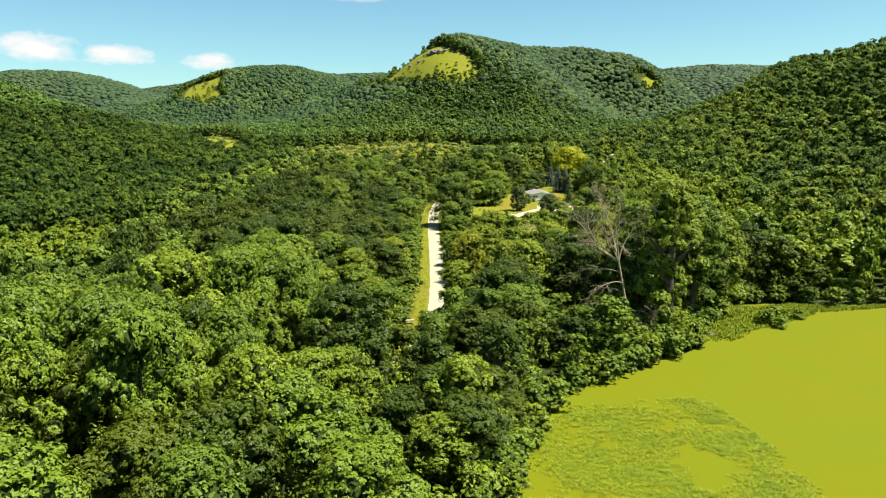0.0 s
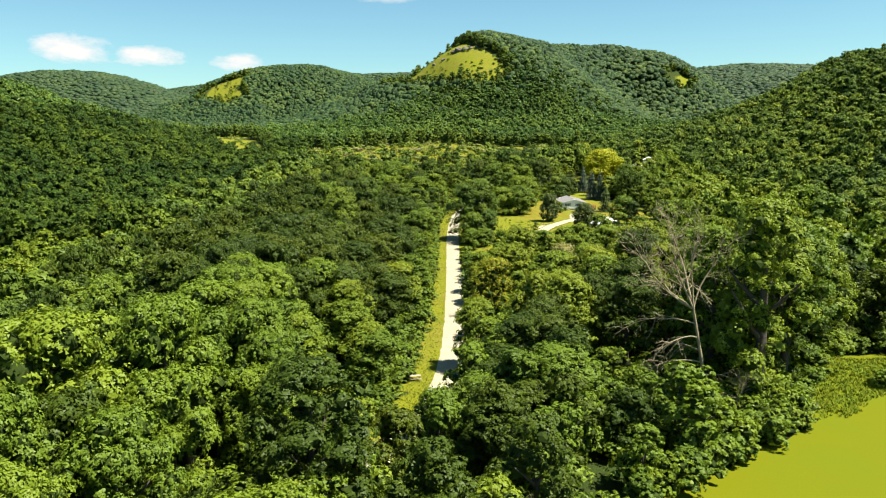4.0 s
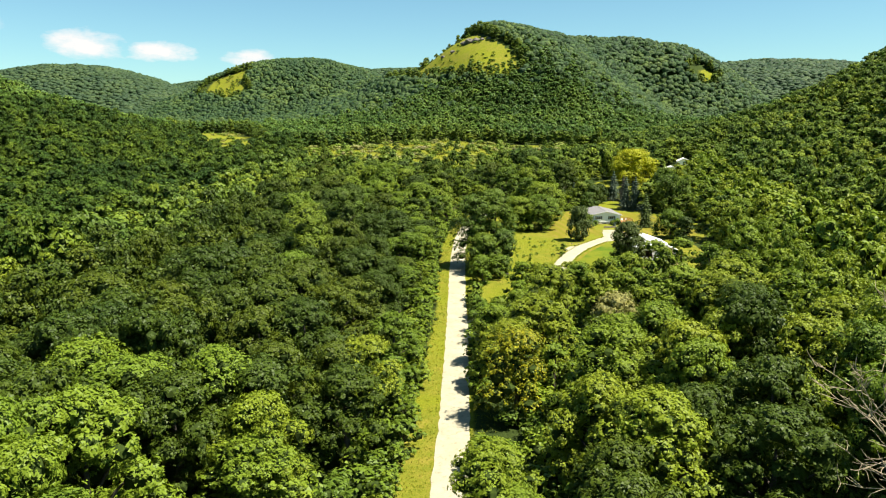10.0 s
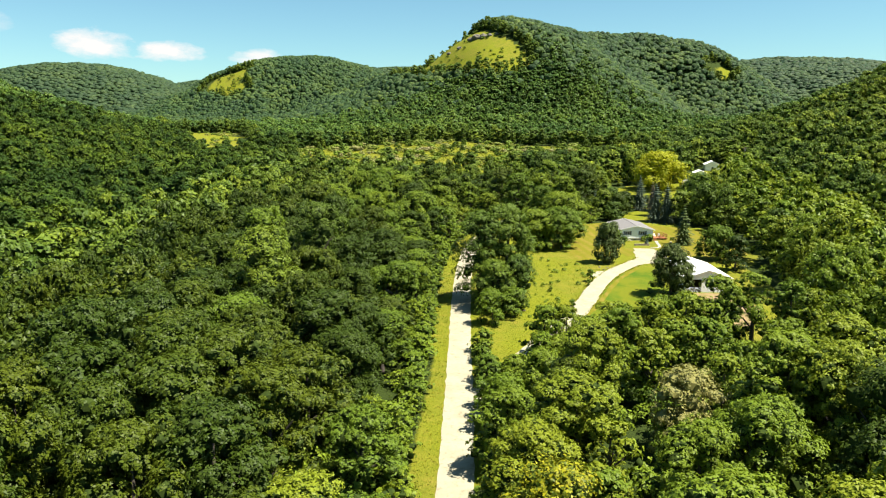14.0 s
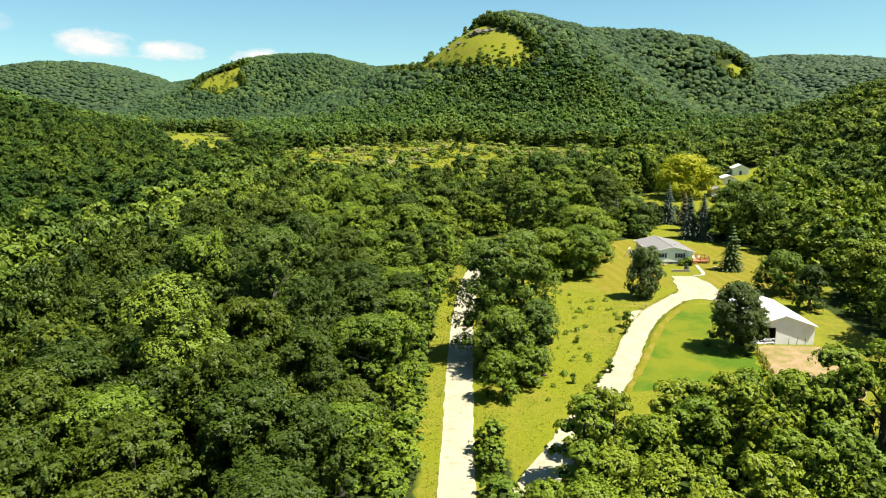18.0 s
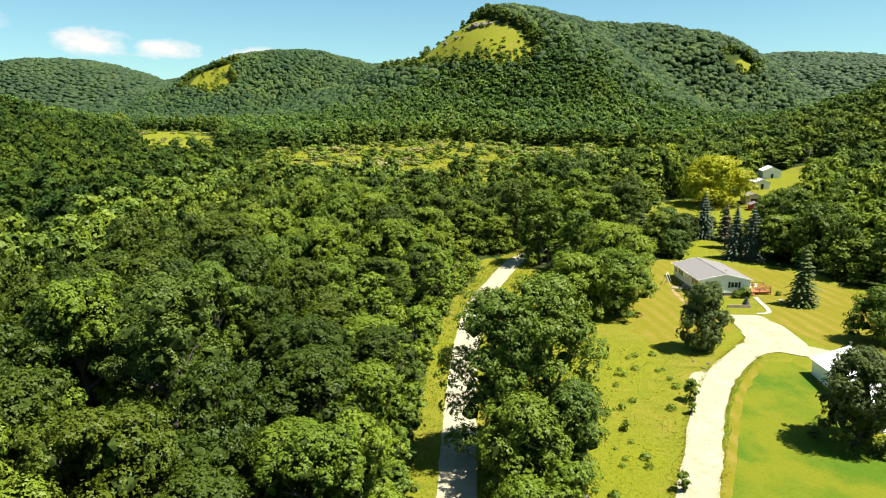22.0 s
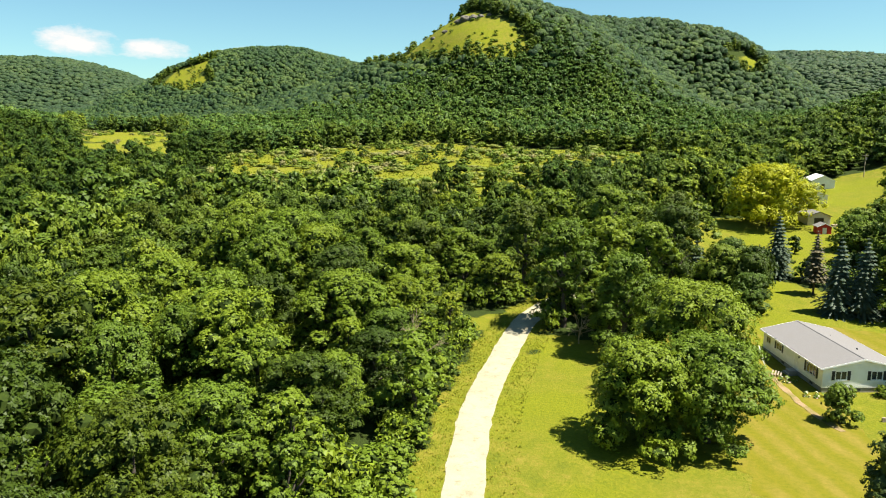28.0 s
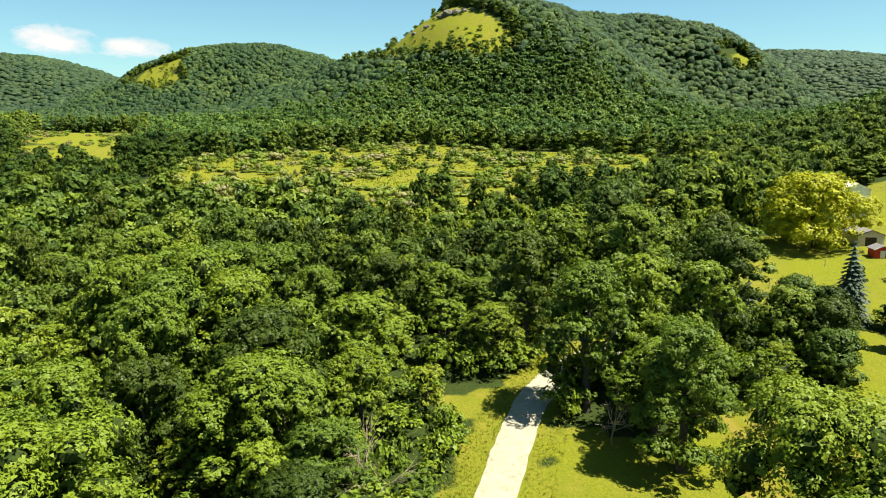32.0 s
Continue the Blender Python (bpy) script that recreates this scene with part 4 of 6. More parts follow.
def pole_trunk(height, r):
    return mesh_of("trunk", *limb((0, 0, -0.2), (0, 0, height * 0.9), r, r * 0.25, 8), BARK, flat=False)


def stand(name, x, y, trunk, crown, label, category="tree", turn=0.0, group=""):
    e = new(name)
    e.location = at(x, y)
    e.rotation_euler = (0, 0, turn)
    part("trunk", trunk, e)
    part("crown", crown, e)
    return tagged(e, label, category, group)


def big_tree(name, x, y, seed, width, height, label, mat=None, n=6000, size=0.42, lumps=34, foot=0.10, turn=0.0, **more):
    t, c = tree_meshes(name, seed, mat or LEAF, lumps, n, size, width, height, foot=foot, **more)
    return stand(name, x, y, t, c, label, turn=turn)


big_tree("roadside_tree", 0.0, 255.5, 101, 5.6, 18.4, "tall dense broadleaf tree leafy to the ground beside the gravel lane", LEAF_WEST, 22000, 0.25, lumps=58, core=0.6, inner=0.6, foot=0.03, lump=(0.22, 0.36))
big_tree("roadside_tree", 5.4, 256.5, 102, 5.6, 19.6, "tall dark broadleaf tree standing in the rough meadow", LEAF_WEST, 30000, 0.25, lumps=66, core=0.6, inner=0.6, foot=0.03, lump=(0.20, 0.34))
big_tree("roadside_tree", 2.6, 249.5, 116, 4.3, 10.0, "leafy tree under taller crowns beside the gravel lane", LEAF_WEST, 14000, 0.24, lumps=40, foot=0.0, core=0.64)
big_tree("roadside_tree", 7.0, 251.5, 117, 4.2, 10.5, "leafy tree under taller crowns in the rough meadow", LEAF_WEST, 14000, 0.24, lumps=40, foot=0.0, core=0.64)
big_tree("roadside_bush", 6.4, 245.5, 114, 2.7, 5.6, "leafy bush at the foot of tall trees in the meadow", LEAF, 5000, 0.24, lumps=16, foot=0.02)
big_tree("roadside_bush", 2.4, 241.0, 103, 2.9, 6.5, "round leafy bush at the foot of tall trees", LEAF_LIME, 6000, 0.24, lumps=18, foot=0.02)
big_tree("spreading_tree", 15.0, 305.2, 104, 5.9, 10.6, "broad low-branching shade tree on the mown grass", LEAF, 26000, 0.26, lumps=62, foot=0.03, lump=(0.20, 0.36), core=0.62)
big_tree("spreading_tree", 21.6, 306.0, 115, 6.3, 11.2, "broad low-branching shade tree on the mown grass", LEAF, 26000, 0.26, lumps=62, foot=0.03, lump=(0.20, 0.36), core=0.62)
big_tree("spreading_tree", 23.0, 317.5, 106, 7.0, 14.2, "broad olive-green shade tree near the house", LEAF, 26000, 0.26, lumps=62, foot=0.03, lump=(0.20, 0.36), core=0.62)
big_tree("spreading_tree", 18.4, 332.5, 105, 4.9, 14.6, "tall leafy shade tree beside the lane", LEAF, 20000, 0.235, lumps=44, foot=0.06, lump=(0.18, 0.34))
big_tree("barn_tree", 39.6, 261.0, 107, 4.3, 10.8, "dense bushy olive-brown cedar tree beside the barn", NEEDLE_OLIVE, 26000, 0.20, lumps=90, foot=0.0, core=0.66, lump=(0.16, 0.28), squash=(0.9, 1.5))
big_tree("lawn_tree", 58.6, 292.0, 108, 4.6, 8.6, "round bright green tree at the edge of the lawn", LEAF, 16000, 0.25, lumps=44, foot=0.02, core=0.64, lump=(0.22, 0.38))
big_tree("lawn_tree", 59.6, 281.5, 109, 2.8, 8.3, "slim dark green tree behind the barn", LEAF_DARK, 9000, 0.24, lumps=30, foot=0.02, core=0.64)
for x, y, w, h, seed in ((39.5, 120.5, 6.0, 27.5, 231), (46.5, 128.5, 6.2, 24.0, 232), (53.5, 137.0, 6.0, 20.0, 233), (36.0, 129.0, 5.6, 23.0, 234)):
    big_tree("shore_tree", x, y, seed, w, h, "towering leafy green tree on the pond's wooded shore", LEAF, 20000, 0.28, lumps=60, foot=0.06, lump=(0.20, 0.36))
big_tree("tall_wood_tree", -34.0, 223.0, 235, 6.0, 21.0, "tall dark green tree rising over the wood", LEAF_WEST, 18000, 0.27, lumps=54, lump=(0.20, 0.36))
big_tree("tall_wood_tree", 23.0, 388.0, 236, 7.0, 20.0, "tall deep green tree rising over the wood", LEAF_WEST, 14000, 0.32, lumps=54, lump=(0.20, 0.36))
for k, (x, y, w, h) in enumerate([(69, 353, 4.6, 9.5), (76, 346, 5.2, 11), (73, 363, 4.8, 10), (82, 356, 5.4, 12), (80, 373, 4.8, 10), (76.5, 382, 4.2, 9), (82, 395, 4.2, 8.2), (88.5, 405, 4.0, 7.6), (88, 367, 5.4, 12), (85, 385, 4.6, 9.5), (94, 379, 5.4, 12), (91, 396, 4.2, 8.5), (100, 391, 5.4, 12), (97, 411, 4.4, 8.0), (107, 402, 5.0, 11), (112, 417, 4.6, 9)]):
    big_tree("field_edge_tree", x, y, 270 + k, w, h, "dense olive-green tree at the edge of the east field", LEAF_WEST if k % 3 else LEAF, 5500, 0.36, 34, foot=0.02, core=0.64)
for k, (x, y, w, h) in enumerate([(44.0, 354.0, 3.6, 6.2), (46.5, 361.0, 4.0, 8.0), (42.0, 363.0, 4.0, 9.0), (50.0, 368.0, 3.6, 7.6), (45.5, 369.0, 4.0, 9.0)]):
    big_tree("garden_edge_tree", x, y, 240 + k, w, h, "dense green small tree at the garden's edge", LEAF_DARK if k % 2 else LEAF_WEST, 9000, 0.28, 34, foot=0.0, core=0.64)
for k, (x, y, w, h) in enumerate([(11.0, 196.0, 3.6, 9.4), (39.0, 180.0, 5.4, 14.5), (34.5, 172.0, 4.6, 12.5)]):
    big_tree("dark_round_tree", x, y, 250 + k, w, h, "dense round dark green tree among lighter woods", LEAF_DARK, 13000, 0.26, 44, foot=0.04, core=0.66)
for k, (x, y, w, h) in enumerate([(3.6, 199.0, 3.0, 6.0), (8.6, 207.0, 3.4, 6.8), (12.5, 213.5, 3.2, 6.6), (5.5, 211.0, 2.6, 4.6)]):
    big_tree("thicket_tree", x, y, 260 + k, w, h, "bushy light green tree in the thicket beside the lane", LEAF_LIME, 8000, 0.25, 30, foot=0.0, core=0.64)
big_tree("garden_tree", 37.6, 311.2, 290, 1.9, 4.3, "small round leafy tree on the mown grass", LEAF_WEST, 5000, 0.2, 22, foot=0.0, core=0.64)
big_tree("yellow_tree", 75.4, 424.5, 110, 11.2, 16.0, "huge spreading bright yellow-leaved tree by a shed", LEAF_YELLOW, 26000, 0.42, 90, foot=0.04, lump=(0.15, 0.28), squash=(0.65, 0.95), leafy=True, core=0.42, bunch=9)
big_tree("yellowing_tree", 6.2, 164.5, 111, 4.4, 11.8, "broadleaf tree with yellowing leaves by the lane", leaf_material("yellowing_leaves", (0.0, (0.075, 0.115, 0.010)), (0.38, (0.105, 0.130, 0.010)), (0.55, (0.245, 0.235, 0.008)), (1.0, (0.310, 0.270, 0.010)), patch=False, fleck=0.5), 8000, 0.26, lumps=34, foot=0.1)
big_tree("withering_tree", 23.2, 190.0, 112, 4.3, 10.6, "small tree with dry olive-brown leaves among green woods", LEAF_DRY, 6500, 0.25, 26, foot=0.05, leafy=True, core=0.6)
big_tree("grey_green_tree", -32.0, 251.0, 113, 7.0, 20.6, "large airy muted green tree above the wood", leaf_material("grey_green_leaves", (0.0, (0.050, 0.087, 0.010)), (1.0, (0.081, 0.115, 0.013)), patch=False), 9500, 0.26, 44, lump=(0.18, 0.34))
for k, (x, y, w, h) in enumerate([(11.6, 345, 5.6, 17), (6.5, 361, 5.5, 17), (19, 352.5, 5.2, 16), (27, 354, 5.0, 15), (33, 362, 5.5, 16.5), (12, 378, 6, 17), (24, 375, 6, 18), (38, 380, 5.5, 16)]):
    big_tree("shade_tree", x, y, 120 + k, w, h, "tall dark broadleaf tree where the lane enters the woods", LEAF_DARK if k % 3 == 1 else LEAF, 11000, 0.28, 44, foot=0.26 if k == 0 else 0.06, lump=(0.18, 0.36))
for k, (x, y, w, h) in enumerate([(1.8, 72, 4.2, 12.5), (7.2, 88, 4.0, 12.0), (3.8, 98, 3.8, 11.5), (6.6, 109, 3.8, 11.5), (11.5, 101, 3.8, 11), (-1.5, 84, 4.0, 11.5), (5.2, 119, 3.2, 10), (19.5, 106, 3.4, 7.5), (13, 112, 4.2, 13), (-1.8, 99.5, 4.0, 9.8), (-2.2, 109, 2.8, 6.0), (-6.2, 98.5, 3.6, 8.4), (-11, 91, 4.0, 9.5)]):
    big_tree("lakeside_tree", x, y, 140 + k, w, h, "dark leafy tree between the lane and the pond", LEAF_DARK if k % 3 else LEAF, 7500, 0.27, 34, foot=0.06, lump=(0.18, 0.36))

for k, (x, y, w, h) in enumerate([(38, 226, 3.9, 13.2), (32.5, 224.5, 3.4, 10.8), (43.5, 227, 3.9, 13.4), (27, 223, 3.4, 10.0), (49, 226, 3.8, 12.6), (21.5, 220.5, 3.3, 9.4), (54.5, 229, 3.6, 10.0), (16, 216, 3.2, 9.0), (23.5, 229.5, 3.3, 7.8), (29.5, 230.5, 3.4, 8.4), (35.5, 231.0, 3.4, 8.6), (41.0, 232.0, 3.3, 8.2)]):
    big_tree("thicket_tree", x, y, 180 + k, w, h, "bushy light green tree in the thicket before the lawn", LEAF_LIME, 6500, 0.25, 28, foot=0.04, lump=(0.2, 0.4))

# conifers in the garden
CEDAR = crown_shape(160, 34, 8500, 0.23, 2.7, 10.0, foot=0.0, core=0.66, leafy=True, lump=(0.22, 0.42), squash=(1.0, 1.9))
cedar_crown = mesh_of("cedar_crown", *CEDAR[:2], [NEEDLE_OLIVE, CROWN_SHADE], pick=CEDAR[2])
stand("cedar_tree", 30.2, 288.2, pole_trunk(7, 0.16), cedar_crown, "dense olive-green cedar beside the gravel driveway")
stand("cedar_tree", 31.9, 288.8, pole_trunk(7, 0.16), cedar_crown, "dense olive-green cedar beside the gravel driveway", turn=2.2)
for k, (x, y, r0, h, gap, mat, label) in enumerate([
        (57.4, 352.0, 3.7, 13.2, 0.0, NEEDLE, "blue-green spruce on the lawn behind the house"),
        (60.6, 350.4, 3.8, 13.4, 0.0, NEEDLE, "blue-green spruce on the lawn behind the house"),
        (57.0, 375.0, 3.6, 13.0, 0.0, NEEDLE, "tall blue-green spruce behind the house"),
        (58.7, 363.0, 2.3, 12.0, 0.35, NEEDLE_BROWN, "thin brownish pine with bare lower boughs"),
        (56.2, 313.5, 3.4, 11.2, 0.08, NEEDLE_OLIVE, "open green spruce on the side lawn"),
        (40.5, 372.5, 3.0, 8.0, 0.0, NEEDLE, "young blue-green spruce at the wood's edge"),
        (46.0, 312.6, 0.8, 1.8, 0.0, NEEDLE, "small clipped conifer before the house")]):
    crown = mesh_of("spruce_crown", *conifer_shape(170 + k, r0, h, levels=max(7, int(h * 1.6)), per=21, size=0.85, gap=gap, foot=0.06 if gap < 0.2 else 0.25), mat)
    stand("spruce_tree" if k < 6 else "garden_conifer", x, y, pole_trunk(h, 0.05 + h * 0.012), crown, label, turn=k * 1.3)


def bare_tree(name, x, y, height, seed, label, lean=(-0.1, 0.0), depth=4, width=0.45, mat=None, r0=0.30):
    """A dead tree: trunk and forking bare limbs."""
    rng = np.random.default_rng(seed)
    trunk, boughs = [], []  # each bough is a list of limbs

    def fork(p, d, length, r, level, fresh=False):
        q = p + d * length
        if level == 1 or fresh:
            boughs.append([])
        (trunk if level == 0 else boughs[-1]).append(limb(p, q, r, max(0.018, r * 0.5), 6 if level < 2 else 3, length * 0.035, rng))
        if level >= depth:
            return
        for k in range(4 if level < 2 else 3):
            s = rng.uniform(0.45, 1.0)
            e = d + rng.normal(size=3) * (0.46 if level < 2 else 0.62) + np.array([0, 0, 0.10 - 0.14 * level])
            e /= np.linalg.norm(e)
            fork(p + d * length * s, e, length * rng.uniform(0.52, 0.76), max(0.022, r * 0.50 * (1.15 - 0.4 * s)), level + 1)

    base = np.array([0.0, 0, -0.2])
    d = np.array([lean[0], lean[1], 1.0])
    d /= np.linalg.norm(d)
    fork(base, d, height * width, r0, 0)
    for k in range(8):
        a = rng.random() * 6.28
        z = height * rng.uniform(0.14, 0.42)
        e = np.array([math.cos(a) - 0.4, math.sin(a) * 0.6, 0.25])
        e /= np.linalg.norm(e)
        fork(base + d * z, e, height * 0.24, r0 * 0.42, 2, True)
    thing = new(name)
    thing.location = at(x, y)
    part("trunk", mesh_of("dead_trunk", *gather(trunk), mat or DEADWOOD, flat=False), thing)
    for b in boughs:
        part("bough", mesh_of("dead_bough", *gather(b), mat or DEADWOOD, flat=False), thing)
    return tagged(thing, label, "dead tree")


def snag(name, x, y, height, seed, label, r0=0.27):
    """A tall dead tree: a bare trunk, a fan of upward limbs at its top and drooping limbs low on one side."""
    rng = np.random.default_rng(seed)
    thing = new(name)
    thing.location = at(x, y)

    def limb_chain(p, d, length, r, bend, twigs, pieces, level=0):
        n = 7 if level == 0 else 4
        step = length / n
        for i in range(n):
            d = d + bend / n + rng.normal(size=3) * (0.10 if level == 0 else 0.16)
            d = d / np.linalg.norm(d)
            q = p + d * step
            ra, rb = r * (1 - i / n) ** 0.8 + 0.014, r * (1 - (i + 1) / n) ** 0.8 + 0.012
            pieces.append(limb(p, q, ra, rb, 6 if level == 0 else 3, 0.0, rng))
            p = q
            if level < 2 and i >= 1:
                for k in range(twigs):
                    e = d + rng.normal(size=3) * 0.62
                    limb_chain(p, e / np.linalg.norm(e), length * rng.uniform(0.22, 0.46) * (1.1 - 0.5 * i / n), max(0.02, rb * 0.42), bend * 0.5, max(1, twigs - 1), pieces, level + 1)
        return pieces

    fork = height * 0.56
    part("trunk", mesh_of("dead_trunk", *gather([limb((0, 0, -0.2), (-0.6, 0.1, fork * 0.5), r0, r0 * 0.82, 9), limb((-0.6, 0.1, fork * 0.5), (-2.1, 0, fork), r0 * 0.82, r0 * 0.6, 9)]), DEADWOOD, flat=False), thing)
    top = np.array([-2.05, 0.0, fork - 0.3])
    for dx, dy, dz, share, thick in ((-1.0, 0.1, 0.62, 0.46, 0.5), (-0.55, -0.2, 0.9, 0.46, 0.5), (-0.22, 0.3, 1.0, 0.48, 0.6), (0.05, -0.1, 1.0, 0.45, 0.5), (0.32, 0.2, 1.0, 0.40, 0.4), (-0.8, 0.6, 0.5, 0.34, 0.35)):
        d = np.array([dx, dy, dz]) / math.hypot(dx, dy, dz)
        part("bough", mesh_of("dead_bough", *gather(limb_chain(top, d, height * share, r0 * thick, np.array([0, 0, 0.35]), 3, [])), DEADWOOD, flat=False), thing)
    for z, dx, dy, share in ((0.47, -1, 0.1, 0.36), (0.40, -1, -0.4, 0.30), (0.33, -1, 0.6, 0.22), (0.27, -1, 0.2, 0.27), (0.20, 0.8, -0.5, 0.18), (0.16, -1, -0.2, 0.25), (0.11, -0.8, 0.6, 0.18), (0.08, 0.9, -0.3, 0.16)):
        d = np.array([dx, dy, 0.45]) / math.hypot(dx, dy, 0.45)
        part("bough", mesh_of("dead_bough", *gather(limb_chain(np.array([-0.6 - 5 * max(0.0, z - 0.28), 0.05, height * z]), d, height * share, r0 * 0.36, np.array([0.1 * dx, 0, -1.15]), 2, [])), DEADWOOD, flat=False), thing)
    return tagged(thing, label, "dead tree")


snag("dead_tree", 31.9, 118.0, 25.5, 5, "tall leafless pale grey-brown dead tree among green woods")
bare_tree("dead_tree", 34.6, 115.0, 8.5, 9, "small leafless dead tree at the pond's edge", (0.1, 0), 3, r0=0.14)
bare_tree("dead_tree", -18.0, 331.0, 11.5, 11, "thin bare dead sapling in the wood", (0.05, 0), 3, r0=0.10)
bare_tree("dead_tree", -10.0, 322.0, 11.0, 13, "thin bare dead sapling in the wood", (-0.05, 0), 3, r0=0.10)
bare_tree("dead_tree", 13.0, 337.5, 6.5, 15, "bare dead tree in the shade beside the lane", (0.1, 0), 3, r0=0.13)
bare_tree("fallen_branch_heap", 48.2, 120.0, 2.6, 17, "bleached fallen branches heaped on the pond's shore", (-1.6, 0.3), 3, r0=0.16)

# ---- ground plants ----


def tufts(name, p, rng, mat, size, blades, label, category="grass", lean=0.5):
    """Clumps of grass blades in one mesh."""
    base = np.repeat(np.column_stack([p, land(p[:, 0], p[:, 1])]), blades, 0)
    base[:, :2] += rng.normal(size=(len(base), 2)) * size * 0.45
    a = rng.random(len(base)) * 6.28
    h = size * rng.uniform(0.5, 1.3, len(base))
    d = np.stack([np.cos(a), np.sin(a), np.zeros(len(a))], 1)
    side = np.stack([-np.sin(a), np.cos(a), np.zeros(len(a))], 1) * (size * 0.22)
    tip = base + d * (h * lean)[:, None] + np.array([0, 0, 1.0]) * h[:, None]
    v = np.stack([base - side, base + side, tip], 1).reshape(-1, 3)
    v[:, 2] -= 0.02
    f = np.arange(len(v)).reshape(-1, 3)
    return tagged(new(name, mesh_of(name, v, f, mat)), label, category, kind="stuff")


def sow(poly, n, seed):
    r = np.random.default_rng(seed)
    px, py = np.array([q[0] for q in poly]), np.array([q[1] for q in poly])
    p = np.column_stack([r.uniform(px.min(), px.max(), n * 3), r.uniform(py.min(), py.max(), n * 3)])
    return p[inside(poly, p[:, 0], p[:, 1])][:n], r


MARSH_POLY = [(2.0, 50.0), (8.6, 74.7), (13.6, 84.1), (17.2, 89.1), (25.2, 90.5), (35.4, 91.3), (36.8, 84.9), (37.6, 79.6), (38.1, 73.1), (38.0, 58.0), (36.0, 50.0)]
p, r = sow(MARSH_POLY, 11000, 61)
dens = np.array([noise.noise(Vector((a * 0.16, b * 0.16, 2))) for a, b in p])
p = p[dens + r.normal(size=len(dens)) * 0.15 > -0.1]
tufts("marsh_grass", p, r, MARSH, 0.20, 9, "tussocks of bright green marsh grass in duckweed", lean=2.4)
p, r = sow([(46, 117), (56, 141), (64, 140), (72, 142), (84, 139.5), (100, 142), (100, 140.2), (84, 136.8), (74, 135), (66, 129), (56, 123), (50, 117)], 2600, 62)
tufts("shore_grass", p, r, MARSH, 0.42, 7, "tall green weeds along the pond's shore", lean=0.7)
m = Mat("tall_meadow_grass")
leaf = m.node("ShaderNodeNewGeometry").outputs["Random Per Island"]
TALL = m.color(m.ramp(m.math("MULTIPLY_ADD", m.noise(0.3, 3.0), 0.7, m.math("MULTIPLY", leaf, 0.45)), (0.3, (0.106, 0.150, 0.009)), (0.55, (0.178, 0.196, 0.010)), (0.8, (0.242, 0.222, 0.019)), (0.95, (0.264, 0.202, 0.058)))).finish(0.8, 0.12)
p, r = sow(YARD, 12000, 63)
d1, _ = along(ROAD, p[:, 0], p[:, 1])
d2, _ = along(DRIVE, p[:, 0], p[:, 1])
rough_part = (d1 > 2.4) & (d2 > 2.6) & ~inside(LAWN_POLY, p[:, 0], p[:, 1]) & ~inside(HAY_POLY, p[:, 0], p[:, 1]) & (p[:, 0] < 29) & (p[:, 1] < 290)
p = p[rough_part]
tufts("meadow_grass", p, r, TALL, 0.20, 4, "rough yellow-green meadow grass between lane and driveway", lean=0.8)
# verges of the lane
r = np.random.default_rng(64)
k = r.integers(3, len(ROAD) - 2, 7000)
s = r.random(7000)
a, b = np.array(ROAD)[k], np.array(ROAD)[k + 1]
c = a + (b - a) * s[:, None]
dirn = (b - a) / np.linalg.norm(b - a, axis=1)[:, None]
off = np.where(r.random(7000) < 0.62, -1, 1) * r.uniform(2.0, 5.2, 7000)
p = c + np.stack([dirn[:, 1], -dirn[:, 0]], 1) * off[:, None]
tufts("verge_grass", p, r, TALL, 0.20, 4, "tall yellow-green grass along the lane's verges", lean=0.6)

k = r.integers(3, len(DRIVE) - 2, 2600)
a, b = np.array(DRIVE)[k], np.array(DRIVE)[k + 1]
c = a + (b - a) * r.random((2600, 1))
dirn = (b - a) / np.linalg.norm(b - a, axis=1)[:, None]
p = c + np.stack([dirn[:, 1], -dirn[:, 0]], 1) * (np.where(r.random(2600) < 0.5, -1, 1) * (1.75 + np.abs(r.normal(size=2600)) * 0.4))[:, None]
tufts("driveway_grass", p, r, TALL, 0.16, 5, "short grass growing into the driveway's edges", lean=0.7)

WEED = [mesh_of("weed", *leaves(np.random.default_rng(s), np.array([0, 0, 0.28]), np.array([0.5, 0.5, 0.42]), 58, 0.3), LEAF) for s in (1, 2, 3)]
p, r = sow([(9, 240), (16, 250), (22, 262), (25, 272), (27, 284), (20, 294), (8, 294), (4, 270), (3, 250)], 60, 65)
dn, _ = along(DRIVE, p[:, 0], p[:, 1])
for x, y in p[dn > 3.0]:
    o = new("weed_clump", WEED[r.integers(3)])
    o.location = at(x, y)
    o.rotation_euler = (0, 0, r.random() * 6)
    s = r.uniform(0.35, 1.1)
    o.scale = (s, s, s * r.uniform(0.7, 1.2))
    tagged(o, "dark green weed clump in the rough meadow", "weed", "meadow weeds")
SAPLING = [tree_meshes("sapling", s, LEAF, 7, 760, 0.26, 0.95, 2.6, foot=0.04, lump=(0.4, 0.6)) for s in (71, 72)]
for k, (x, y, s) in enumerate([(18.2, 251.0, 0.8), (16.0, 247.3, 0.5), (23.6, 267.5, 0.6), (24.5, 271.0, 1.1), (9.5, 262, 0.5), (12.5, 247, 0.6), (5.0, 262, 0.7), (15.0, 263, 0.5)]):
    plant("sapling", SAPLING[k % 2], x, y, k * 1.1, s, s, "green sapling beside the gravel driveway", "sapling", "driveway saplings")
POND_BUSH = tree_meshes("pond_bush", 73, LEAF, 9, 1400, 0.28, 1.7, 2.8, foot=0.0, lump=(0.4, 0.6))
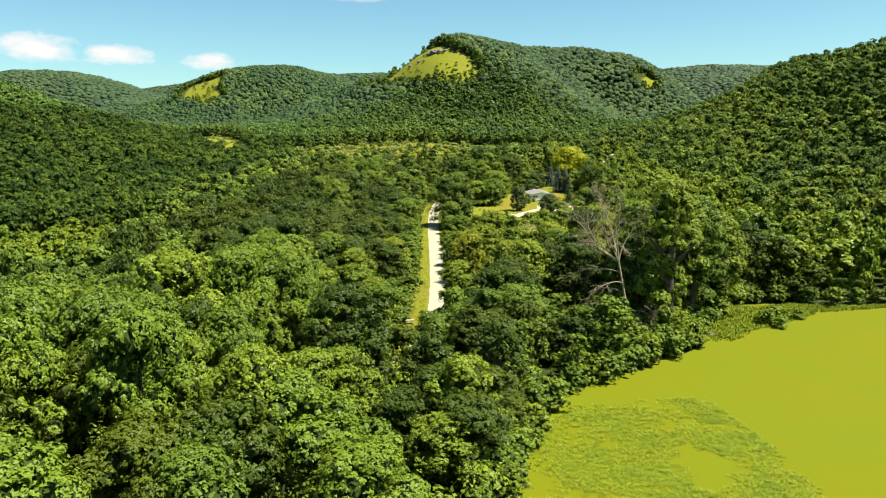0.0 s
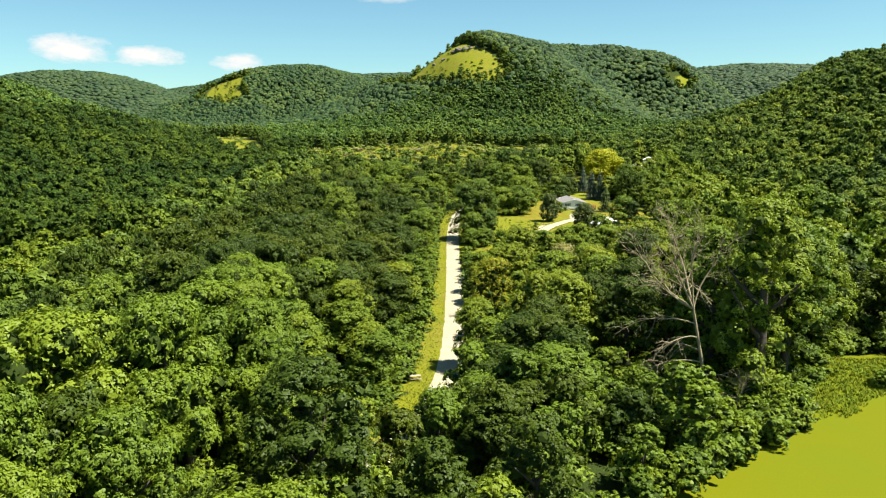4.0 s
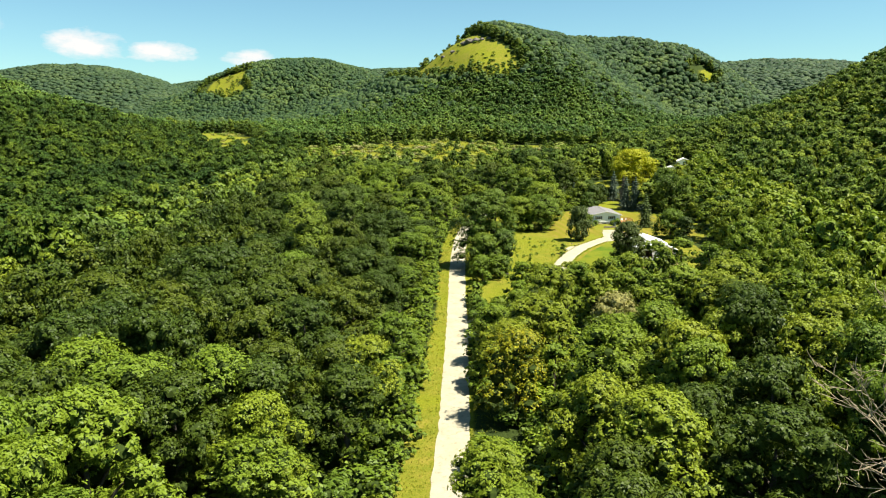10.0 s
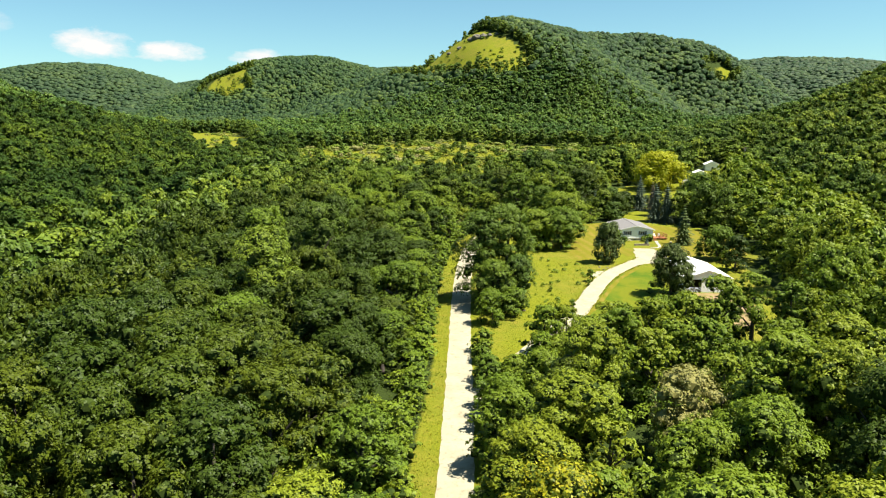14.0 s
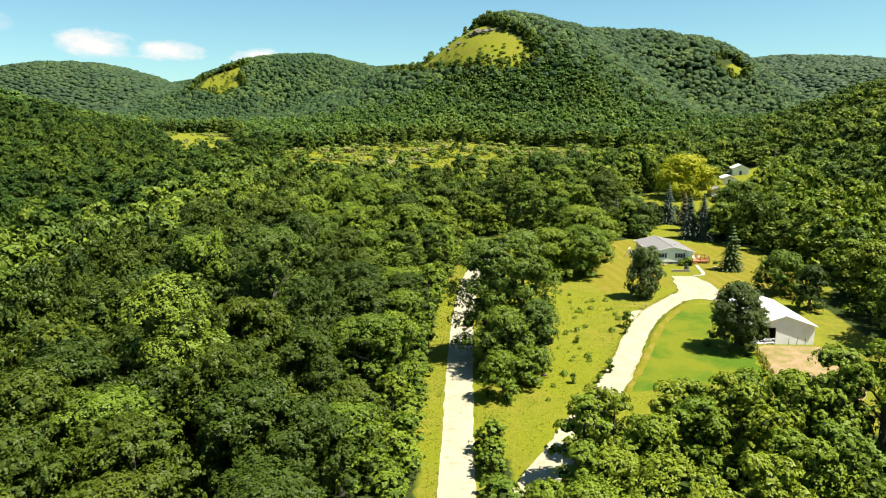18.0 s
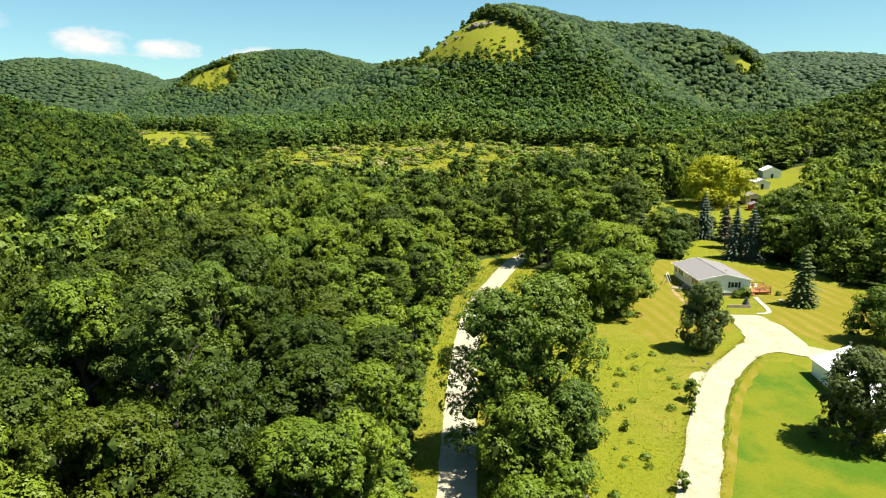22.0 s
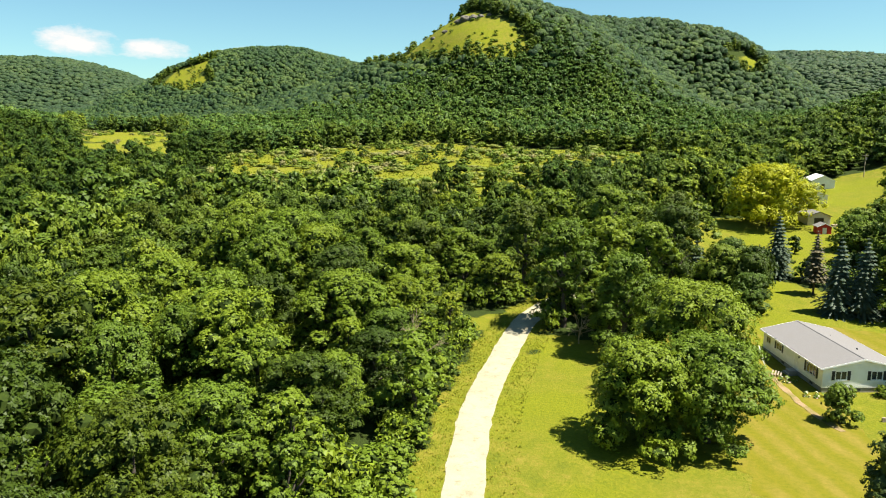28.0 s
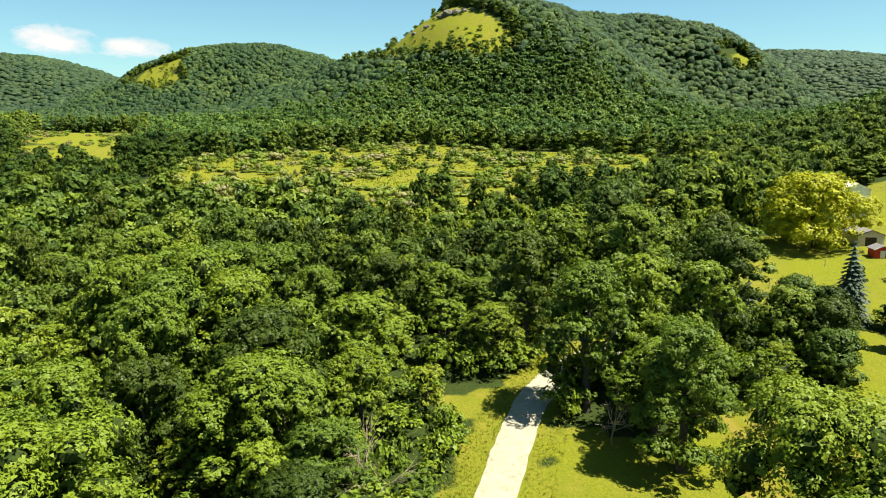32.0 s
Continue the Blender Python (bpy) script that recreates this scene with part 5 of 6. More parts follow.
for k, (x, y, s) in enumerate([(60.5, 127.5, 1.0), (63.0, 129.0, 1.1), (62.0, 125.0, 0.8), (68, 131, 0.7), (53.0, 133, 0.9), (22.0, 100.0, 1.0), (31, 104.5, 1.1), (36.5, 109.5, 0.9)]):
    plant("pond_bush", POND_BUSH, x, y, k * 0.9, s * 1.1, s, "bright green bush at the pond's edge", "bush", "pond bushes")

# scrub over the far meadow and the knolls
p, r = scatter(-132, 100, 425, 692, 4.2, 66)
p = p + r.normal(size=p.shape) * 3.0
p = p[inside(FAR_MEADOW, p[:, 0], p[:, 1])]
dens = np.array([noise.noise(Vector((a * 0.028, b * 0.05, 4))) for a, b in p]) + 0.25 * (p[:, 1] < 520)
p = p[r.random(len(p)) < np.where(dens + r.normal(size=len(p)) * 0.10 > 0.10, 0.40, 0.05)]
LEAF_PALE = leaf_material("pale_scrub_leaves", (0.0, (0.084, 0.133, 0.011)), (0.4, (0.133, 0.182, 0.017)), (0.7, (0.182, 0.196, 0.042)), (1.0, (0.231, 0.203, 0.091)))
SCRUB = [crown_shape(s, 6, 70, 0.48, 2.4, 1.7, foot=0.0, core=0.85, jitter=0.5, lump=(0.22, 0.50), squash=(0.35, 0.7), leafy=True) for s in range(81, 87)]
q, r2 = sow(FAR_MEADOW, 9000, 166)
q = q[np.array([noise.noise(Vector((a * 0.05, b * 0.08, 24))) for a, b in q]) + r2.normal(size=len(q)) * 0.15 > -0.05]
tufts("meadow_weeds", q, r2, TALL, 0.7, 5, "tall yellow-green weeds over an overgrown meadow", lean=0.9)
q, r2 = sow(FAR_MEADOW, 260, 167)
q = q[np.array([noise.noise(Vector((a * 0.04, b * 0.06, 44))) for a, b in q]) + r2.normal(size=len(q)) * 0.1 > 0.12]
wood("meadow_trees", q, r2, MID, LEAF_WEST, 0.5, "scattered young green trees in an overgrown meadow", 0.4)
wood("meadow_scrub", p, r, SCRUB, LEAF_PALE, 1.5, "pale green and buff scrub over an overgrown meadow", 0.6)
p, r = scatter(-317, -117, 520, 805, 7.0, 67)
p = p + r.normal(size=p.shape) * 3
dens = np.array([noise.noise(Vector((a * 0.03, b * 0.03, 14))) for a, b in p])
p = p[inside(WEST_FIELD, p[:, 0], p[:, 1]) & (r.random(len(p)) < np.where(dens > 0.05, 0.7, 0.06))]
wood("field_scrub", p, r, SCRUB, LEAF_PALE, 1.1, "pale scrub over a far hillside field", 0.4)
p, r = scatter(-510, -395, 1300, 1415, 6.0, 69)
p = p + r.normal(size=p.shape) * 2.5
dens = np.array([noise.noise(Vector((a * 0.05, b * 0.05, 21))) for a, b in p])
p = p[inside(WEST_KNOLL, p[:, 0], p[:, 1]) & (r.random(len(p)) < np.where(dens > 0.08, 0.55, 0.07))]
wood("knoll_scrub", p, r, HILL_FOOT, LEAF_SUNNY, 0.5, "bright green scrub over an open hill shoulder", 0.45)
p, r = scatter(-112, 52, 846, 1012, 7.0, 68)
p = p[inside(KNOLL, p[:, 0], p[:, 1])]
dens = np.array([noise.noise(Vector((a * 0.045, b * 0.045, 9))) for a, b in p])
p = p[((dens > 0.2) & (r.random(len(p)) < 0.6)) | (r.random(len(p)) < 0.04) | ((p[:, 1] < 878 + 0.1 * p[:, 0]) & (r.random(len(p)) < 0.35))]
wood("knoll_scrub", p, r, SCRUB, LEAF, 1.2, "low green scrub over a grassy knoll", 0.45)
for k, (x, y, h) in enumerate([(-101, 948, 13), (-97, 940, 10), (-90, 934, 12), (-86, 928, 8), (-104, 956, 9)]):
    stand("knoll_conifer", x, y, pole_trunk(h, 0.2), mesh_of("knoll_crown", *conifer_shape(190 + k, 2.6, h, 9, 7, 1.4), NEEDLE_OLIVE), "dark conifer on the knoll's bare shoulder", group="knoll conifers")

m = Mat("weathered_rock")
v = m.noise(0.8, 6.0, 0.7)
ROCK = m.color(m.ramp(v, (0.3, (0.075, 0.068, 0.056)), (0.7, (0.188, 0.169, 0.143)))).finish(0.95, 0.1, bump=v, strength=0.8, distance=0.3)


def boulder(name, x, y, s, seed, label, up=0.0, mat=None):
    b = bmesh.new()
    bmesh.ops.create_icosphere(b, subdivisions=3, radius=1)
    for q in b.verts:
        q.co *= 1 + 0.35 * noise.noise(q.co * 1.3 + Vector((seed, 0, 0)))
        q.co = Vector((q.co.x * s, q.co.y * s * 0.8, q.co.z * s * 0.62))
    me = bpy.data.meshes.new(name)
    b.to_mesh(me)
    b.free()
    me.materials.append(mat or ROCK)
    o = new(name, me)
    o.location = at(x, y, s * 0.25 + up)
    return tagged(o, label, "rock")


for k, (x, y, s) in enumerate([(-10, 932, 5.4), (-3, 928, 4.4), (-17, 936, 4.2), (4, 925, 3.0), (-30, 930, 3.0), (-42, 938, 2.6), (12, 922, 2.2)]):
    boulder("rock_outcrop", x, y, s, k, "grey rock outcrop on a grassy knoll")
for k, (x, y, s) in enumerate([(8.6, 249.5, 0.5), (29.2, 281.5, 0.35), (30.3, 283.2, 0.4), (28.5, 284.0, 0.3)]):
    boulder("field_stone", x, y, s * 0.7, 20 + k, "grey stone lying in the meadow grass")

# ---- buildings ----
m = Mat("white_lap_siding")
sep = m.node("ShaderNodeSeparateXYZ")
m.link(m.place(), sep.inputs[0])
lap = m.math("FRACT", m.math("MULTIPLY", sep.outputs["Z"], 6.5))
dirt = m.noise(0.9, 5.0, 0.6)
SIDING = m.color(m.ramp(dirt, (0.3, (0.86, 0.845, 0.80)), (0.6, (0.93, 0.92, 0.885)))).finish(0.55, 0.3, bump=lap, strength=0.5, distance=0.02)
m = Mat("white_ribbed_metal")
sep = m.node("ShaderNodeSeparateXYZ")
m.link(m.place(), sep.inputs[0])
rib = m.math("PINGPONG", m.math("MULTIPLY", m.math("ADD", sep.outputs["X"], sep.outputs["Y"]), 3.3), 0.5)
dirt = m.noise(0.7, 5.0, 0.6)
METAL = m.color(m.ramp(dirt, (0.3, (0.82, 0.81, 0.78)), (0.6, (0.90, 0.895, 0.87)))).finish(0.45, 0.4, bump=rib, strength=0.4, distance=0.02)
m = Mat("grey_shingles")
v, big = m.noise(7.0, 5.0, 0.7), m.noise(0.6, 4.0)
SHINGLE = m.color(m.mix(m.spread(big, 0.4, 0.65, 0.0, 0.4), m.ramp(v, (0.3, (0.140, 0.132, 0.128)), (0.7, (0.200, 0.189, 0.182))), (0.170, 0.157, 0.145))).finish(0.85, 0.2, bump=v, strength=0.4, distance=0.02)
m = Mat("white_trim")
TRIM = m.color(m.ramp(m.noise(2.0, 4.0), (0.3, (0.76, 0.75, 0.72)), (0.7, (0.84, 0.83, 0.81)))).finish(0.5, 0.3)
m = Mat("black_shutter")
SHUTTER = m.color(m.ramp(m.noise(4.0, 4.0), (0.3, (0.018, 0.018, 0.02)), (0.7, (0.035, 0.035, 0.038)))).finish(0.5, 0.35)
m = Mat("window_glass")
GLASS = m.color((0.03, 0.035, 0.04)).finish(0.06, 0.6)
m = Mat("concrete_foundation")
CONCRETE = m.color(m.ramp(m.noise(3.0, 6.0, 0.7), (0.3, (0.245, 0.231, 0.204)), (0.7, (0.326, 0.309, 0.272)))).finish(0.9, 0.15)
m = Mat("red_brown_deck_wood")
v = m.noise(5.0, 6.0, 0.7)
DECK = m.color(m.ramp(v, (0.3, (0.22, 0.085, 0.035)), (0.7, (0.38, 0.16, 0.07)))).finish(0.75, 0.2, bump=v, strength=0.3)
m = Mat("weathered_timber")
v = m.noise(5.0, 6.0, 0.7)
TIMBER = m.color(m.ramp(v, (0.3, (0.20, 0.16, 0.11)), (0.7, (0.38, 0.32, 0.24)))).finish(0.9, 0.12, bump=v, strength=0.4)
m = Mat("dark_barn_interior_wood")
DARKWOOD = m.color(m.ramp(m.noise(3.0, 5.0), (0.3, (0.04, 0.032, 0.025)), (0.7, (0.09, 0.07, 0.05)))).finish(0.9, 0.1)
m = Mat("galvanised_steel")
STEEL = m.color(m.ramp(m.noise(6.0, 4.0), (0.3, (0.38, 0.39, 0.40)), (0.7, (0.58, 0.59, 0.60)))).finish(0.4, 0.5, metal=0.85)
m = Mat("barn_red_paint")
RED = m.color(m.ramp(m.noise(3.0, 5.0), (0.3, (0.40, 0.03, 0.025)), (0.7, (0.55, 0.06, 0.045)))).finish(0.6, 0.25)
m = Mat("tan_siding")
TAN = m.color(m.ramp(m.noise(1.5, 5.0), (0.3, (0.58, 0.50, 0.42)), (0.7, (0.70, 0.62, 0.54)))).finish(0.7, 0.2)
m = Mat("flowering_bed_leaves")
leaf = m.node("ShaderNodeNewGeometry").outputs["Random Per Island"]
BED = m.color(m.ramp(leaf, (0.0, (0.10, 0.18, 0.02)), (0.6, (0.16, 0.22, 0.03)), (0.75, (0.62, 0.60, 0.42)), (1.0, (0.55, 0.34, 0.40)))).finish(0.7, 0.2)


def boxes(name, parts, mat, bevel=0.0):
    """One mesh of boxes, each given by its two opposite corners."""
    b = bmesh.new()
    for (x0, y0, z0), (x1, y1, z1) in parts:
        made = bmesh.ops.create_cube(b, size=1)["verts"]
        for q in made:
            q.co = Vector(((x0 + x1) / 2 + q.co.x * (x1 - x0), (y0 + y1) / 2 + q.co.y * (y1 - y0), (z0 + z1) / 2 + q.co.z * (z1 - z0)))
    if bevel:
        bmesh.ops.bevel(b, geom=list(b.edges), offset=bevel, segments=1, affect="EDGES")
    me = bpy.data.meshes.new(name)
    b.to_mesh(me)
    b.free()
    me.materials.append(mat)
    return me


def bar(p, q, r, sides=8):
    return limb(p, q, r, r, sides)


def pierced(length, z0, z1, thick, holes):
    """Boxes that make a wall along x with rectangular holes (x0, x1, z0, z1)."""
    xs = sorted({0.0, length, *[h[0] for h in holes], *[h[1] for h in holes]})
    out = []
    for a, b in zip(xs, xs[1:]):
        mid = (a + b) / 2
        z = z0
        for h in sorted([h for h in holes if h[0] < mid < h[1]], key=lambda h: h[2]):
            if h[2] > z:
                out.append(((a, 0, z), (b, thick, h[2])))
            z = h[3]
        if z < z1:
            out.append(((a, 0, z), (b, thick, z1)))
    return out


def gable(name, w, d0, d1, z0, z1, mat):
    """A triangular gable wall from z0 at the eaves to z1 at the ridge, across x."""
    v = [(0, d0, z0), (w, d0, z0), (w / 2, d0, z1), (0, d1, z0), (w, d1, z0), (w / 2, d1, z1)]
    me = bpy.data.meshes.new(name)
    me.from_pydata(v, [], [(0, 1, 2), (5, 4, 3), (0, 3, 4, 1), (1, 4, 5, 2), (2, 5, 3, 0)])
    me.materials.append(mat)
    me.update()
    return me


def roof_slope(name, x0, z0, x1, z1, y0, y1, thick, mat):
    """A sloping slab from its eave (x0, z0) to its ridge (x1, z1)."""
    v = [(x, y, z + t) for t in (0, thick) for y in (y0, y1) for x, z in ((x0, z0), (x1, z1))]
    f = [(0, 2, 3, 1), (4, 5, 7, 6), (0, 1, 5, 4), (2, 6, 7, 3), (0, 4, 6, 2), (1, 3, 7, 5)]
    if x0 > x1:
        f = [q[::-1] for q in f]
    me = bpy.data.meshes.new(name)
    me.from_pydata(v, [], f)
    me.materials.append(mat)
    me.update()
    return me


def put(ob, m):
    ob.matrix_basis = m
    return ob


def window(parent, m, w, h, shutters=True, sashes=2):
    """A framed window in its hole: frame, sill, panes and shutters, in a wall that runs along x."""
    fr = put(part("window", boxes("window_frame", [((0, -0.03, 0), (w, 0.06, 0.07)), ((0, -0.03, h - 0.07), (w, 0.06, h)), ((0, -0.03, 0.07), (0.07, 0.06, h - 0.07)), ((w - 0.07, -0.03, 0.07), (w, 0.06, h - 0.07))]
                                    + [((w * k / sashes - 0.035, -0.01, 0.07), (w * k / sashes + 0.035, 0.05, h - 0.07)) for k in range(1, sashes)], TRIM), parent, "white-framed window"), m)
    for k in range(sashes):
        part("pane", boxes("pane", [((w * k / sashes + 0.04, 0.025, 0.07), (w * (k + 1) / sashes - 0.04, 0.035, h - 0.07))], GLASS), fr)
    part("sill", boxes("sill", [((-0.05, -0.08, -0.05), (w + 0.05, 0.02, -0.005))], TRIM), fr)
    if shutters:
        for x in (-0.44, w + 0.06):
            slats = [((x, -0.045, -0.02), (x + 0.38, -0.012, h + 0.02))] + [((x + 0.05, -0.06, 0.06 + k * 0.14), (x + 0.33, -0.044, 0.15 + k * 0.14)) for k in range(int((h - 0.1) / 0.14))]
            put(part("shutter", boxes("shutter", slats, SHUTTER), parent, "black louvred shutter"), m)
    return fr



# the white house: 9.6 m wide, 16.2 m long, on a pale foundation
HW, HL = 9.6, 16.2
house = new("house")
house.matrix_basis = pose(39.9, 320.2, 3.55, 0, 0, 2.0)
FB, EV, RG = 0.62, 3.22, 4.28
part("foundation", boxes("foundation", [((0.06, 0.06, -0.7), (HW - 0.06, 0.26, FB)), ((0.06, HL - 0.26, -0.7), (HW - 0.06, HL - 0.06, FB)), ((0.06, 0.26, -0.7), (0.26, HL - 0.26, FB)), ((HW - 0.26, 0.26, -0.7), (HW - 0.06, HL - 0.26, FB))], CONCRETE), house, "pale concrete foundation wall")
WZ = FB + 1.0
front = [(1.55, 2.95, WZ, WZ + 1.12), (5.9, 7.3, WZ, WZ + 1.12)]
part("front_wall", boxes("front_wall", pierced(HW, FB, EV, 0.16, front), SIDING), house)
for x0, x1, z0, z1 in front:
    window(house, pose(x0, 0.0, z0), x1 - x0, z1 - z0)
part("gable_wall", gable("gable_wall", HW, 0.0, 0.16, EV, RG - 0.04, SIDING), house)
part("gable_wall", gable("gable_wall", HW, HL - 0.16, HL, EV, RG - 0.04, SIDING), house)
part("back_wall", boxes("back_wall", [((0, HL - 0.16, FB), (HW, HL, EV))], SIDING), house)
# the west wall faces minus x: it runs from the back corner to the front one
west = [(1.0, 2.3, WZ, WZ + 1.0), (4.0, 5.6, WZ, WZ + 1.0), (9.2, 10.15, FB + 0.12, FB + 2.15), (12.3, 14.7, WZ - 0.25, WZ + 1.12)]
TO_WEST = pose(0, HL, 0, 0, 0, -90)
wl = HL - 0.32
put(part("side_wall", boxes("side_wall", [((a[0] + 0.16, a[1], a[2]), (b[0] + 0.16, b[1], b[2])) for a, b in pierced(wl, FB, EV, 0.16, [(h[0] - 0.16, h[1] - 0.16, h[2], h[3]) for h in west])], SIDING), house), TO_WEST)
for k, (x0, x1, z0, z1) in enumerate(west):
    if k == 2:
        d = put(part("side_door", boxes("side_door", [((x0, 0.03, z0), (x1, 0.08, z1)), ((x0 + 0.12, 0.015, z0 + 0.15), (x1 - 0.12, 0.03, z0 + 0.9)), ((x0 + 0.12, 0.015, z0 + 1.05), (x1 - 0.12, 0.03, z1 - 0.15))], TRIM), house, "white panelled side door"), TO_WEST)
        part("door_handle", boxes("door_handle", [((x0 + 0.06, -0.03, z0 + 0.98), (x0 + 0.1, 0.03, z0 + 1.1))], STEEL), d)
        put(part("wall_lamp", boxes("wall_lamp", [((x1 + 0.2, -0.14, z1 - 0.35), (x1 + 0.34, 0.0, z1 - 0.1))], SHUTTER, 0.02), house, "black wall lamp"), TO_WEST)
        put(part("stoop", boxes("stoop", [((x0 - 0.2, -0.95, -0.4), (x1 + 0.2, 0.0, FB)), ((x0 - 0.2, -1.3, -0.4), (x1 + 0.2, -0.95, FB * 0.5))], CONCRETE, 0.015), house, "concrete door step"), TO_WEST)
    else:
        window(house, TO_WEST @ pose(x0, 0, z0), x1 - x0, z1 - z0, shutters=k != 0, sashes=3 if k == 3 else 2)
part("side_wall", boxes("side_wall", [((HW - 0.16, 0.16, FB), (HW, HL - 0.16, EV))], SIDING), house)
part("roof_slope", roof_slope("roof_slope", -0.42, EV - 0.12, HW / 2, RG, -0.36, HL + 0.36, 0.12, SHINGLE), house, "grey shingled roof slope")
part("roof_slope", roof_slope("roof_slope", HW + 0.42, EV - 0.12, HW / 2, RG, -0.36, HL + 0.36, 0.12, SHINGLE), house, "grey shingled roof slope")
part("ridge_cap", boxes("ridge_cap", [((HW / 2 - 0.14, -0.37, RG + 0.10), (HW / 2 + 0.14, HL + 0.37, RG + 0.15))], SHINGLE, 0.01), house, "grey ridge cap")
for y in (-0.40, HL + 0.36):
    part("fascia", roof_slope("fascia", -0.44, EV - 0.20, HW / 2, RG - 0.06, y, y + 0.035, 0.20, TRIM), house)
    part("fascia", roof_slope("fascia", HW + 0.44, EV - 0.20, HW / 2, RG - 0.06, y, y + 0.035, 0.20, TRIM), house)
for x in (-0.50, HW + 0.43):
    part("gutter", boxes("gutter", [((x, -0.36, EV - 0.16), (x + 0.07, HL + 0.36, EV - 0.04))], TRIM), house)
part("roof_vent", mesh_of("roof_vent", *bar((6.6, 4.6, 3.7), (6.6, 4.6, 4.15), 0.11), SHUTTER), house, "dark roof vent pipe")
part("roof_vent", mesh_of("roof_vent", *bar((6.3, 10.4, 3.7), (6.3, 10.4, 4.1), 0.07), SHUTTER), house, "dark roof vent pipe")
for x in (4.1, 8.4):
    part("foundation_vent", boxes("foundation_vent", [((x, 0.03, 0.22), (x + 0.7, 0.058, 0.48))], SHUTTER), house, "dark foundation vent")
for y in (2.2, 9.8):
    part("foundation_vent", boxes("foundation_vent", [((0.03, y, 0.22), (0.058, y + 0.7, 0.48))], SHUTTER), house, "dark foundation vent")

# deck of red-brown boards with a railing, on the house's east side
deck = new("deck")
deck.matrix_basis = house.matrix_basis @ pose(HW + 0.05, 0.8, 0.0)
DW, DD, DZ = 4.4, 3.8, 0.62
for k in range(int(DD / 0.16)):
    part("board", boxes("board", [((0.0, k * 0.16, DZ - 0.035), (DW, k * 0.16 + 0.145, DZ))], DECK) if k == 0 else deck.children[0].data, deck).location = (0, k * 0.16, 0)
for x in (0.1, DW / 2, DW - 0.1):
    for y in (0.1, DD - 0.15):
        part("post", boxes("post", [((x - 0.05, y - 0.05, -0.5), (x + 0.05, y + 0.05, DZ + 1.02))], DECK), deck)
part("joist", boxes("joist", [((0, 0.02, DZ - 0.24), (DW, 0.07, DZ - 0.04))], DECK), deck)
part("joist", boxes("joist", [((DW - 0.05, 0.07, DZ - 0.24), (DW, DD - 0.05, DZ - 0.04))], DECK), deck)
for z in (DZ + 0.35, DZ + 0.66, DZ + 0.98):
    part("rail", boxes("rail", [((1.2, 0.03, z), (DW - 0.05, 0.075, z + 0.09))], DECK), deck)
    part("rail", boxes("rail", [((DW - 0.075, 0.08, z), (DW - 0.03, DD - 0.1, z + 0.09))], DECK), deck)
    part("rail", boxes("rail", [((0.05, DD - 0.1, z), (DW - 0.05, DD - 0.055, z + 0.09))], DECK), deck)
for k in range(3):
    part("step", boxes("step", [((0.15, -0.32 - 0.3 * k, DZ - 0.19 * (k + 1) - 0.05), (1.15, -0.02 - 0.3 * k, DZ - 0.19 * (k + 1)))], DECK), deck)
tagged(deck, "red-brown wooden deck with railing beside the white house", "deck")


def garden_chair(x, y, turn):
    c = new("garden_chair")
    c.matrix_basis = deck.matrix_basis @ pose(x, y, DZ, 0, 0, turn)
    part("seat", boxes("seat", [((-0.25, -0.25, 0.40), (0.25, 0.25, 0.44))], TRIM, 0.01), c)
    part("backrest", boxes("backrest", [((-0.25, 0.22, 0.44), (0.25, 0.26, 0.95))], TRIM, 0.01), c)
    for a in (-0.22, 0.22):
        for b in (-0.22, 0.22):
            part("leg", boxes("leg", [((a - 0.02, b - 0.02, 0), (a + 0.02, b + 0.02, 0.40))], TRIM), c)
    return tagged(c, "white garden chair on the wooden deck", "chair", "deck chairs")


garden_chair(1.4, 2.6, 20)
garden_chair(2.6, 2.9, -30)
table = new("deck_table")
table.matrix_basis = deck.matrix_basis @ pose(3.2, 1.7, DZ)
part("tabletop", boxes("tabletop", [((-0.6, -0.5, 0.70), (0.6, 0.5, 0.74))], DECK, 0.01), table)
for a in (-0.5, 0.5):
    for b in (-0.4, 0.4):
        part("leg", boxes("leg", [((a - 0.03, b - 0.03, 0), (a + 0.03, b + 0.03, 0.70))], DECK), table)
tagged(table, "red-brown wooden table on the deck", "table")

# garden: path, timber retaining wall, swing frame, beds
strip("garden_path", [(50.2, 319.4), (49.6, 315), (49.2, 311.0), (48.2, 308.2), (46.0, 307.6)], 0.42, 0.06, CONCRETE, "narrow pale path from deck to driveway", "path", 0.6, 0.05, 0.0)
strip("worn_path", [(36.6, 327), (36.1, 324), (35.9, 318), (36.1, 313), (36.9, 309)], 0.38, 0.05, EARTH, "worn tan path on the grass beside the white house", "path", 0.8, 0.3, 0.0)
wall_t = new("retaining_wall")
wall_t.matrix_basis = Matrix.Translation(at(42.4, 311.6))
for k in range(3):
    part("timber", boxes("timber", [((0, 0, -0.05 + k * 0.19), (4.2 - 0.1 * k, 0.2, 0.13 + k * 0.19))], TIMBER, 0.012), wall_t)
tagged(wall_t, "low grey timber retaining wall above the driveway", "wall")

swing = new("swing_frame")
swing.matrix_basis = Matrix.Translation(at(36.0, 329.5)) @ pose(0, 0, 0, 0, 0, 70)
for x in (0.0, 2.6):
    for s in (-1, 1):
        part("leg", mesh_of("leg", *bar((x, s * 0.95, -0.05), (x, 0, 2.1), 0.05), TRIM), swing)
part("top_bar", mesh_of("top_bar", *bar((-0.15, 0, 2.1), (2.75, 0, 2.1), 0.055), TRIM), swing)
